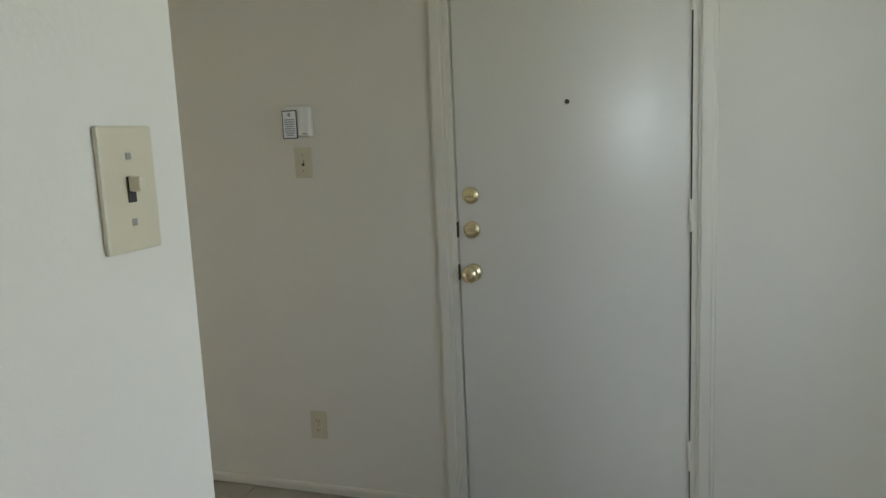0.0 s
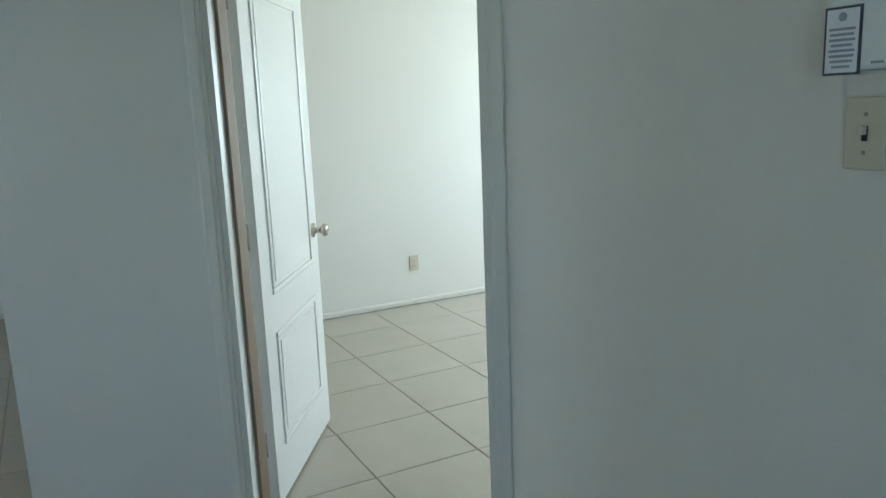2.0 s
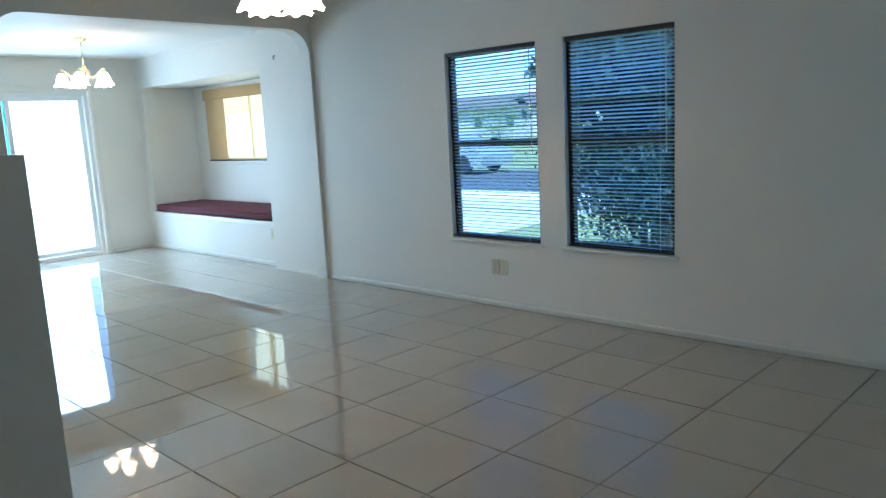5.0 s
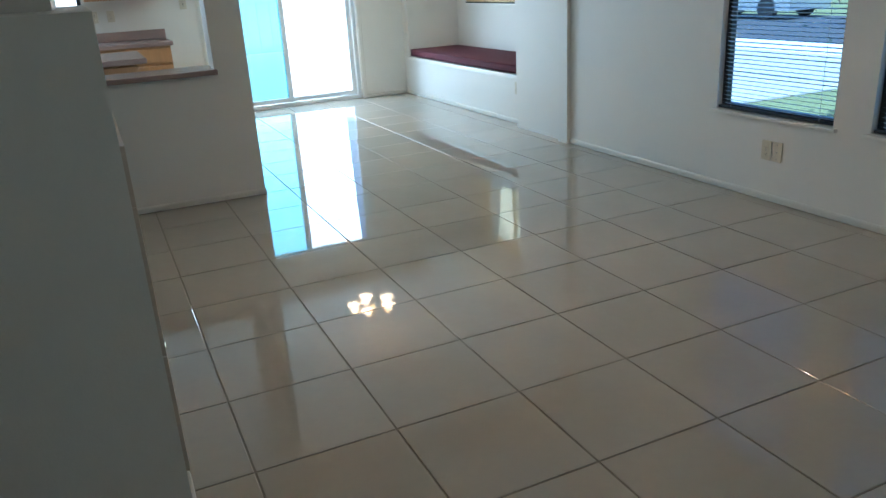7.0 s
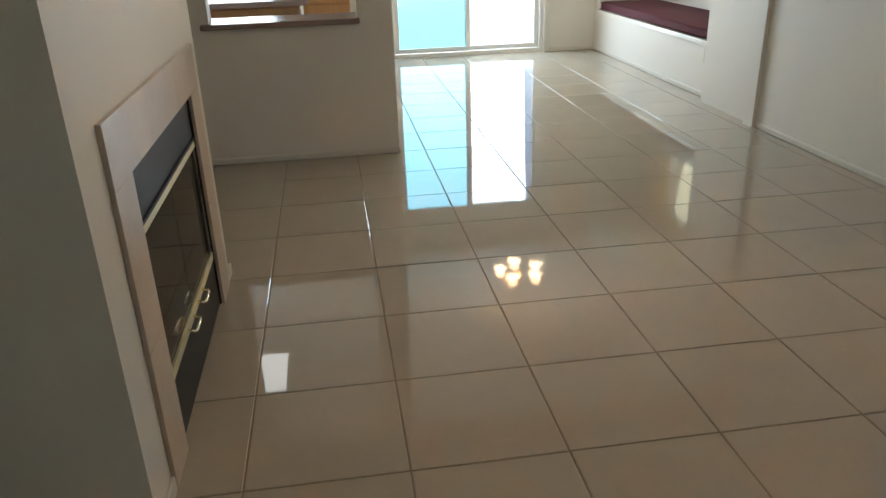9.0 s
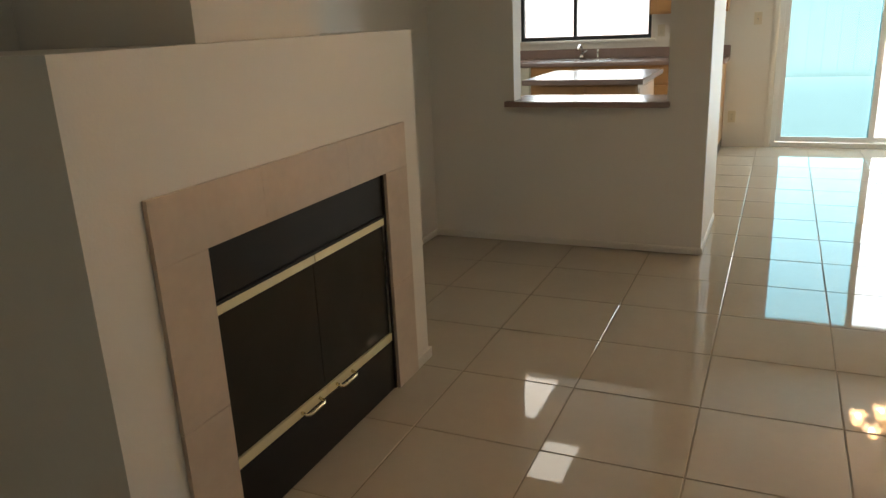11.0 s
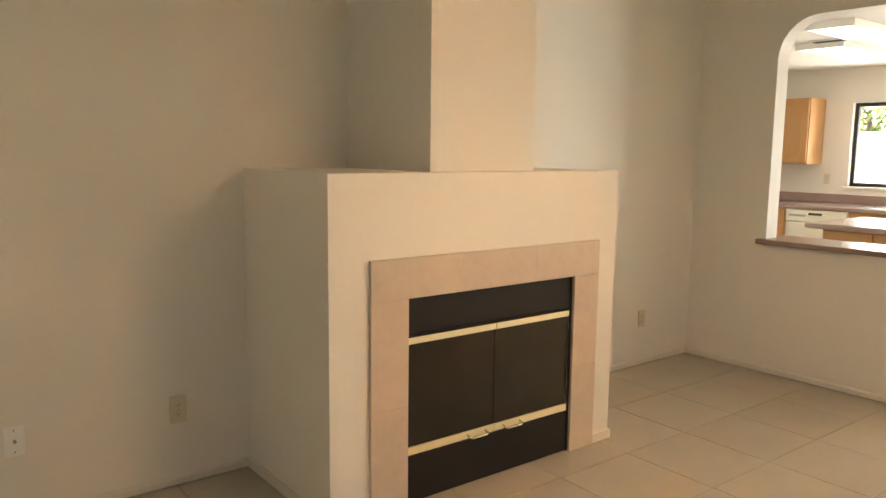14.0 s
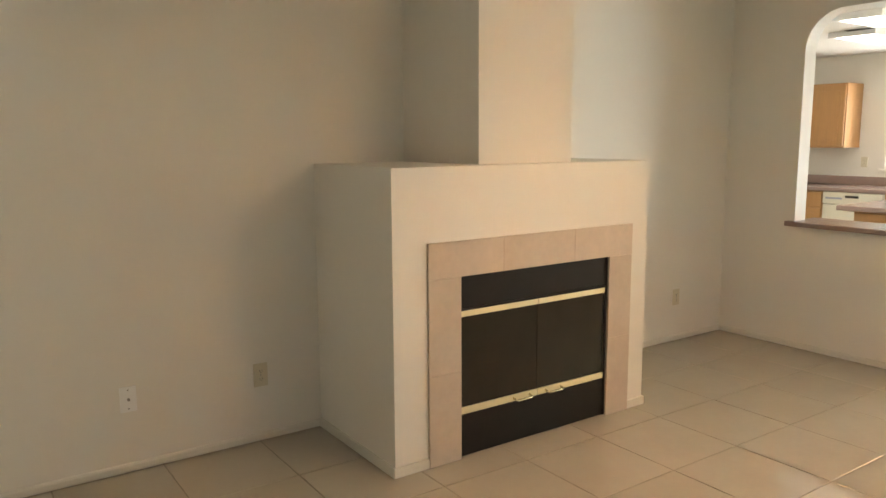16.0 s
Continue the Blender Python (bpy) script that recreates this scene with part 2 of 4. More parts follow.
def wall_mesh(axis, at0, at1, u0, u1, z0, z1, holes=(), arches=()):
    """A wall of real thickness with openings through it. axis: the one along its normal; holes: u0, u1, z0, z1.
    arches: u, z, side, r: rounds an opening's upper corner, side 1 at its low-u side and -1 at its high-u side."""
    us = sorted({u0, u1, *(h[0] for h in holes), *(h[1] for h in holes)})
    zs = sorted({z0, z1, *(h[2] for h in holes), *(h[3] for h in holes)})
    us, zs = [u for u in us if u0 <= u <= u1], [z for z in zs if z0 <= z <= z1]
    nu, nz = len(us) - 1, len(zs) - 1
    full = [[not any(h[0] < (us[i] + us[i + 1]) / 2 < h[1] and h[2] < (zs[j] + zs[j + 1]) / 2 < h[3] for h in holes) for j in range(nz)] for i in range(nu)]
    bm = bmesh.new()
    cache = {}

    def v(a, u, z):
        k = (round(a, 4), round(u, 4), round(z, 4))
        if k not in cache:
            cache[k] = bm.verts.new((a, u, z) if axis == "x" else (u, a, z))
        return cache[k]

    def face(*vs):
        try:
            bm.faces.new(vs)
        except ValueError:
            pass
    for i in range(nu):
        for j in range(nz):
            if not full[i][j]:
                continue
            a, b, c, d = us[i], us[i + 1], zs[j], zs[j + 1]
            face(v(at0, a, c), v(at0, b, c), v(at0, b, d), v(at0, a, d))
            face(v(at1, a, d), v(at1, b, d), v(at1, b, c), v(at1, a, c))
            for di, dj, p, q in ((-1, 0, (a, c), (a, d)), (1, 0, (b, d), (b, c)), (0, -1, (b, c), (a, c)), (0, 1, (a, d), (b, d))):
                if not (0 <= i + di < nu and 0 <= j + dj < nz and full[i + di][j + dj]):
                    face(v(at0, *p), v(at0, *q), v(at1, *q), v(at1, *p))
    for u, z, side, r in arches:
        arc = [(u + side * (r - r * math.cos(k * math.pi / 20)), z - r + r * math.sin(k * math.pi / 20)) for k in range(11)]
        fr = [bm.verts.new((at0, *p) if axis == "x" else (p[0], at0, p[1])) for p in [(u, z), *arc]]
        bk = [bm.verts.new((at1, *p) if axis == "x" else (p[0], at1, p[1])) for p in [(u, z), *arc]]
        bm.faces.new(fr), bm.faces.new(bk[::-1])
        for k in range(1, len(fr) - 1):
            bm.faces.new((fr[k], fr[k + 1], bk[k + 1], bk[k]))
    bmesh.ops.recalc_face_normals(bm, faces=bm.faces)
    return bm


def wall(name, label, *args, **kw):
    return solid(name, wall_mesh(*args, **kw), WALL, label, "wall")


def baseboard(x0, y0, x1, y1, side, h=.042, t=.008):
    """Thin painted board with a rounded top along a wall's foot; side is the way it stands off the wall."""
    bm = bmesh.new()
    prof = [(0, .005), (t, .005), (t, h - .012), (t * .6, h - .003), (0, h)]
    ends = []
    for x, y in ((x0, y0), (x1, y1)):
        ends.append([bm.verts.new((x + side[0] * d, y + side[1] * d, z)) for d, z in prof])
    for k in range(len(prof)):
        j = (k + 1) % len(prof)
        bm.faces.new((ends[0][k], ends[0][j], ends[1][j], ends[1][k]))
    bm.faces.new(ends[0][::-1]), bm.faces.new(ends[1])
    bmesh.ops.recalc_face_normals(bm, faces=bm.faces)
    return solid("baseboard", bm, BASEP, "thin off-white painted baseboard along the wall", "baseboard")

# ---- plan ----
WX = 4.207         # inner face of the window wall
FARY = 3.77        # far wall of the dining room and kitchen
DX = 4.31          # inner face of the dining room's side wall
CEILZ = 2.50
DCEILZ = 2.34
KEND = 1.66        # free end of the wall with the serving hatch
CORNER = (-.16, -6.95)   # where the angled bedroom wall meets the entry wall
ANG = 51.47        # its direction
BX = .915          # outer corner of the angled wall
BY = -5.60
HY = -6.95         # face of the front door's wall
FEND = -5.05        # south face of the closet block between hall and living room
CLX = -2.146       # hall face of the closet block
HALLX = -3.7       # far side of the hall
BWX = 2.77         # far wall of the bedroom

# living room shell
wall("wall_fireplace", "off-white painted wall behind the fireplace", "x", -.12, 0, FEND, 0, 0, CEILZ + .1)
wall("wall_closet_south", "off-white painted wall between hall and living room", "y", FEND, FEND + .12, CLX, -.12, 0, CEILZ + .1)
wall("wall_closet_west", "off-white painted hall wall with a switch plate", "x", CLX, CLX + .12, FEND + .12, -3.6, 0, CEILZ + .1)
# Unseen niche added at the hall's end, so its light reaches the front door.
wall("wall_unseen_return", "unseen off-white return wall added to let window light reach the front door", "y", -3.72, -3.6, CLX + .12, -1.4, 0, CEILZ + .1)
wall("wall_unseen_niche", "unseen off-white side wall of the niche added for the hall light", "x", -1.4, -1.28, -3.72, -1.88, 0, CEILZ + .1)
wall("wall_hatch", "off-white painted wall with an arched serving hatch", "y", 0, .13, -2.2, KEND, 0, CEILZ + .1,
     holes=((.55, 1.44, .86, 2.26),), arches=((.55, 2.26, 1, .25), (1.44, 2.26, -1, .25)))
wall("wall_return", "off-white painted wall return beside the arched opening", "x", KEND - .13, KEND, .13, .84, 0, DCEILZ + .1)
wall("wall_arch", "off-white painted header over the wide arched opening", "y", 0, .13, KEND, DX + .3, 0, CEILZ + .1,
     holes=((KEND, 4.175, -1, 2.23),), arches=((KEND, 2.23, 1, .2), (4.175, 2.23, -1, .22)))
WIN = ((-2.437, -1.600), (-3.432, -2.655))
WZ0, WZ1 = .495, 1.872
wall("wall_windows", "off-white painted wall with two windows", "x", WX, WX + .10, BY - .12, 0, 0, CEILZ + .1,
     holes=tuple((a, b, WZ0, WZ1) for a, b in WIN))
wall("wall_south", "off-white painted end wall of the living room", "y", BY - .12, BY, BX + .01, WX, 0, CEILZ + .1)
# dining room with a window seat in an alcove
AY0, AY1, AZ0, AZ1, AX = .96, 3.62, .46, 1.98, DX + .68
wall("wall_dining_side", "off-white painted wall with an alcove for a window seat", "x", DX, DX + .12, .13, FARY, 0, DCEILZ + .1, holes=((AY0, AY1, AZ0, AZ1),))
wall("wall_leg", "off-white painted wall beside the arched opening", "x", 4.225, DX, .13, AY0 - .07, 0, DCEILZ + .1)
NW = (1.55, 3.28, 1.04, 1.90)
wall("wall_alcove_back", "off-white back wall of the alcove with its window", "x", AX, AX + .14, AY0 - .14, AY1 + .14, 0, AZ1 + .14, holes=(NW,))
wall("wall_alcove_side", "off-white side of the alcove", "y", AY0 - .14, AY0, DX + .12, AX, 0, AZ1 + .14)
wall("wall_alcove_side", "off-white side of the alcove", "y", AY1, AY1 + .14, DX + .12, AX, 0, AZ1 + .14)
solid("alcove_ceiling", box(DX + .12, AY0, AZ1, AX, AY1, AZ1 + .1), WALL, "off-white soffit of the window seat alcove", "ceiling")
SL = (1.95, 3.71, 0.0, 1.95)    # sliding door
KW = (-.64, .76, 1.09, 1.97)    # kitchen window
wall("wall_far", "off-white painted far wall of dining room and kitchen", "y", FARY, FARY + .15, -2.2, DX + .12, 0, DCEILZ + .1, holes=((SL[0], SL[1], -1, SL[3]), KW))
wall("wall_kitchen_side", "off-white kitchen side wall", "x", -2.32, -2.2, 0, FARY + .15, 0, DCEILZ + .1)
# entry hall and bedroom
DR = (-2.655, -1.815, 0, 2.03)
wall("wall_entry", "off-white painted wall round the front door", "y", HY - .14, HY, HALLX - .12, CORNER[0] + .1, 0, CEILZ + .1, holes=((DR[0], DR[1], -1, DR[3]),))
BDR = (.04, .89, 0, 2.03)
LOCAL = Matrix.Translation((*CORNER, 0)) @ pose(0, 0, 0, 0, 0, ANG)
wall("wall_bedroom_door", "off-white painted angled wall with the bedroom doorway", "y", -.10, 0, .0, 1.726, 0, CEILZ + .1, holes=((BDR[0], BDR[1], -1, BDR[3]),)).matrix_basis = LOCAL
wall("wall_hall_side", "off-white painted hall side wall", "x", HALLX - .12, HALLX, HY, -2.0, 0, CEILZ + .1, holes=((-6.0, -5.0, .9, 2.0),))
wall("wall_hall_end", "off-white painted end wall of the hall", "y", -2.0, -1.88, HALLX - .12, -1.4, 0, CEILZ + .1, holes=((-2.25, -1.65, 1.15, 1.75),))
wall("wall_bedroom_far", "off-white bedroom wall", "x", BWX, BWX + .12, -10.6, BY - .12, 0, CEILZ + .1)
wall("wall_bedroom_window", "off-white bedroom wall with the window", "y", -10.72, -10.6, CORNER[0], BWX + .12, 0, CEILZ + .1, holes=((.9, 2.3, .9, 2.0),))
wall("wall_bedroom_near", "off-white bedroom wall beside the entry", "x", CORNER[0], CORNER[0] + .1, -10.6, HY - .14, 0, CEILZ + .1)
# ceilings
solid("ceiling_living", box(CLX + .12, BY - .12, CEILZ, WX + .16, .0, CEILZ + .1), CEIL, "off-white textured living room ceiling", "ceiling")
solid("ceiling_hall", box(HALLX - .12, HY - .14, CEILZ + .004, WX + .16, BY - .12, CEILZ + .1), CEIL, "off-white textured hall ceiling", "ceiling")
solid("ceiling_hall", box(HALLX - .12, BY - .12, CEILZ + .002, CLX + .12, -1.88, CEILZ + .1), CEIL, "off-white textured hall ceiling", "ceiling")
solid("ceiling_dining", box(-2.32, .13, DCEILZ, DX + .12, FARY + .15, DCEILZ + .1), CEIL, "off-white textured ceiling of dining room and kitchen", "ceiling")
solid("ceiling_bedroom", box(CORNER[0], -10.72, CEILZ + .006, BWX + .12, HY - .14, CEILZ + .1), CEIL, "off-white bedroom ceiling", "ceiling")

# baseboards
B = baseboard
B(0, FEND, 0, -3.30, (1, 0)), B(0, -1.74, 0, 0, (1, 0)), B(0, 0, KEND, 0, (0, -1)), B(KEND, 0, KEND, .84, (1, 0))
B(WX, BY, WX, 0, (-1, 0)), B(BX, BY, WX, BY, (0, 1))
B(BDR[1] + .065, 0, 1.725, 0, (0, 1)).matrix_basis = LOCAL
B(CLX, FEND, CLX, -3.6, (-1, 0)), B(CLX, FEND, 0, FEND, (0, -1))
B(CORNER[0] - .03, HY, DR[1] + .07, HY, (0, 1)), B(HALLX, HY, HALLX, -2, (1, 0)), B(HALLX, HY, DR[0] - .07, HY, (0, 1))
B(DX, .13, DX, FARY, (-1, 0)), B(KEND + .3, FARY, SL[0] - .06, FARY, (0, -1)), B(SL[1] + .06, FARY, DX, FARY, (0, -1))
B(BWX, -10.6, BWX, BY - .12, (-1, 0))

# ---- floor of glazed tiles ----
T = .457
floor = solid("floor", box(-3.85, -10.8, -.1, 5.2, FARY + .15, -.0035), GROUT, "cream glossy porcelain tile floor with dark grout joints", "floor")


def tile_mesh():
    bm = bmesh.new()
    h, c = T / 2 - .0022, .0022
    low = [bm.verts.new((x * h, y * h, -.006)) for x, y in ((-1, -1), (1, -1), (1, 1), (-1, 1))]
    mid = [bm.verts.new((x * h, y * h, -.0016)) for x, y in ((-1, -1), (1, -1), (1, 1), (-1, 1))]
    top = [bm.verts.new((x * (h - c), y * (h - c), 0)) for x, y in ((-1, -1), (1, -1), (1, 1), (-1, 1))]
    for a, b in ((low, mid), (mid, top)):
        for k in range(4):
            bm.faces.new((a[k], a[(k + 1) % 4], b[(k + 1) % 4], b[k]))
    bm.faces.new(top)
    return mesh("tile", bm, TILE)


def lay_tiles():
    me = tile_mesh()
    rest = bmesh.new()
    rng = random.Random(4)
    for i in range(-11, 10):
        for k in range(-19, 14):
            x, y = .92 + T * (i + .5), -2.263 + T * (k + .5)
            bed = y < BY - .1 and (x - CORNER[0]) * .796 - (y - CORNER[1]) * .605 > .06
            if bed:
                x += BEDX
                y += BEDY
            inside = (0 < x < 4.4 and -5.8 < y < 3.8) or (bed and x < BWX + .1 and y > -9.0)
            other = (-3.9 < x < 4.4 and -7.2 < y < 4.0) or (bed and -10.7 < y and x < 3.0)
            if not (inside or other):
                continue
            tilt = (rng.gauss(0, .0011), rng.gauss(0, .0011))
            dz = rng.uniform(-.0006, 0)
            if inside and lay_tiles.count < 290:
                ob = new("tile", me)
                ob.parent = floor
                ob.location, ob.rotation_euler = (x, y, dz), (*tilt, 0)
                lay_tiles.count += 1
            else:
                h = T / 2 - .0022
                vs = [rest.verts.new((x + a * h, y + b * h, dz)) for a, b in ((-1, -1), (1, -1), (1, 1), (-1, 1))]
                lo = [rest.verts.new((x + a * h, y + b * h, -.005)) for a, b in ((-1, -1), (1, -1), (1, 1), (-1, 1))]
                rest.faces.new(vs)
                for j in range(4):
                    rest.faces.new((lo[j], lo[(j + 1) % 4], vs[(j + 1) % 4], vs[j]))
    ob = part("tile_field", rest, TILE, floor)
    ob["kind"] = "stuff"


lay_tiles.count = 0
BEDX, BEDY = .07, .06

# ---- doors and trim ----


def casing(name, axis, at, out, u0, u1, z1, w=.065, t=.018, right=True, left=True):
    """Moulded trim round a doorway on one face of a wall."""
    th = thing(name, (at, u0, 0) if axis == "x" else (u0, at, 0), "off-white painted moulded door trim", "door trim", kind="structure")
    runs = []
    if left:
        runs.append((u0 - w, u0, 0, z1 + w))
    if right:
        runs.append((u1, u1 + w, 0, z1 + w))
    runs.append((u0, u1, z1, z1 + w))
    for a, b, c, d in runs:
        for f, g, s in ((0, 1, .6), (.22, .86, 1.0)):
            if b - a < d - c:
                p, q = a + (b - a) * f, a + (b - a) * g
                bm = box(at, p, c, at + out * t * s, q, d, .004) if axis == "x" else box(p, at, c, q, at + out * t * s, d, .004)
            else:
                p, q = c + (d - c) * f, c + (d - c) * g
                bm = box(at, a, p, at + out * t * s, b, q, .004) if axis == "x" else box(a, at, p, b, at + out * t * s, q, .004)
            part("moulding", bm, TRIM, th)
    return th


def jamb(axis, a0, a1, u0, u1, z1, t=.02):
    for p, q in ((u0, u0 + t), (u1 - t, u1)):
        solid("door_jamb", box(a0, p, 0, a1, q, z1 - t) if axis == "x" else box(p, a0, 0, q, a1, z1 - t), TRIM, "painted door jamb", "door jamb")
    solid("door_jamb", box(a0, u0, z1 - t, a1, u1, z1) if axis == "x" else box(u0, a0, z1 - t, u1, a1, z1), TRIM, "painted head jamb", "door jamb")


def front_door():
    x0, x1 = DR[0] + .022, DR[1] - .022
    d = tagged(thing("door_1", ((x0 + x1) / 2, HY - .03, 0)), "off-white painted flush front door, closed", "door", kind="structure")
    part("slab", box(x0, HY - .06, .012, x1, HY - .016, DR[3] - .024, .003), DOORP, d)
    kx = -1.888
    for name, z, lab in (("deadbolt", 1.206, "brass deadbolt turn"), ("deadbolt", 1.083, "brass deadbolt turn")):
        b = part(name, lathe([(.0, 0), (.031, 0), (.031, .006), (.027, .012), (.014, .014), (0, .014)], (kx, HY - .016, z), "y"), BRASS, d, lab, True)
        part("thumb_turn", box(kx - .018, HY - .002, z - .004, kx + .018, HY + .012, z + .004, .003), BRASS, b)
    k = part("door_knob", lathe([(0, 0), (.033, 0), (.033, .006), (.024, .012), (.012, .016), (.012, .03), (.024, .036), (.031, .05), (.029, .062), (.018, .070), (0, .071)], (kx, HY - .016, .927), "y"), BRASS, d, "brass round knob", True)
    part("key_button", lathe([(0, 0), (.008, 0), (.008, .004), (0, .004)], (kx, HY + .055, .927), "y", 12), NICKEL, k)
    part("peephole", lathe([(0, 0), (.008, 0), (.008, .004), (.004, .004), (0, .003)], (-2.236, HY - .016, 1.516), "y", 14), SLOT, d, "small dark peephole", True)
    for z in (.3, 1.13, 1.83):
        h = part("hinge", box(x0 - .006, HY - .02, z - .05, x0 + .006, HY - .006, z + .05, .002), TRIM, d, "painted-over butt hinge")
        part("pin", lathe([(0, -.054), (.005, -.052), (.005, .052), (0, .054)], (x0, HY - .004, z), "z", 10), TRIM, h, "", True)
    for z in (1.083, .927):
        part("strike", box(x1 + .001, HY - .03, z - .028, x1 + .006, HY - .004, z + .028, .001), SLOT, d, "dark strike plate gap")
    jamb("y", HY - .14, HY - .001, DR[0], DR[1], DR[3], .018)
    # Dark stops added behind the slab keep outdoor light out of its gap.
    for p in ((DR[0] + .018, DR[0] + .034, 0, DR[3] - .018), (DR[1] - .034, DR[1] - .018, 0, DR[3] - .018), (DR[0] + .034, DR[1] - .034, DR[3] - .034, DR[3] - .018), (DR[0] + .034, DR[1] - .034, 0, .016)):
        solid("door_stop", box(p[0], HY - .085, p[2], p[1], HY - .061, p[3]), SLOT, "dark door stop added behind the slab to block outdoor light", "door trim")
    casing("door_trim", "y", HY, 1, DR[0], DR[1], DR[3], w=.058)


front_door()


def bedroom_door():
    """Two-panel door, hinged on the near jamb and standing open into the bedroom."""
    w, h, t = .76, 2.0, .035
    d = thing("door_2", (0, 0, 0), "white two-panel moulded bedroom door standing open", "door", kind="structure")
    # built along +x from the hinge, then turned
    part("slab", box(0, -t / 2, .012, w, t / 2, h, .002), DOORP, d)
    for sgn in (-1, 1):
        for z0, z1 in ((.20, .63), (.77, 1.82)):
            y = sgn * t / 2
            for a, b, c, e in ((.11, w - .11, z0, z0 + .022), (.11, w - .11, z1 - .022, z1), (.11, .132, z0 + .022, z1 - .022), (w - .132, w - .11, z0 + .022, z1 - .022)):
                part("panel_mould", box(a, y - sgn * .004, c, b, y + sgn * .007, e, .005), DOORP, d)
            part("panel", box(.15, y - sgn * .004, z0 + .04, w - .15, y + sgn * .004, z1 - .04, .004), DOORP, d)
        prof = [(0, 0), (.031, 0), (.031, .005), (.014, .012), (.011, .03), (.022, .04), (.027, .05), (.024, .062), (.012, .066), (0, .066)]
        part("door_knob", lathe([(r, sgn * q) for r, q in prof], (w - .065, sgn * t / 2, .905), "y"), NICKEL, d, "satin nickel knob", True)
    for z in (.25, 1.0, 1.78):
        part("hinge", lathe([(0, -.045), (.007, -.045), (.007, .045), (0, .045)], (-.004, t / 2, z), "z", 10), NICKEL, d, "", True)
    d.matrix_basis = Matrix.Translation(LOCAL @ Vector((BDR[1] - .02, -.165, 0))) @ pose(0, 0, 0, 0, 0, BDANG)
    before = set(bpy.data.objects)
    jamb("y", -.119, -.001, BDR[0], BDR[1], BDR[3])
    casing("door_trim", "y", 0, 1, BDR[0], BDR[1], BDR[3], w=.058)
    # Hinge-side strips carry the jamb's shade as a brown colour.
    solid("door_stop", box(BDR[1] - .032, -.080, 0, BDR[1] - .02, -.045, BDR[3] - .02, .002), SHADEJAMB, "door stop strip in a brown shadow colour", "door trim")
    solid("jamb_lining", box(BDR[1] - .024, -.118, 0, BDR[1] - .0202, -.081, BDR[3] - .02), SHADEJAMB, "hinge side of the door frame in a brown shadow colour", "door trim")
    solid("door_stop", box(BDR[0] + .02, -.075, 0, BDR[0] + .032, -.06, BDR[3] - .02), TRIM, "painted door stop strip", "door trim")
    for o in set(bpy.data.objects) - before:
        if o.parent is None:
            o.matrix_basis = LOCAL @ o.matrix_basis


BDANG = -33
bedroom_door()
casing("slider_trim", "y", FARY, -1, SL[0], SL[1], SL[3], w=.06)

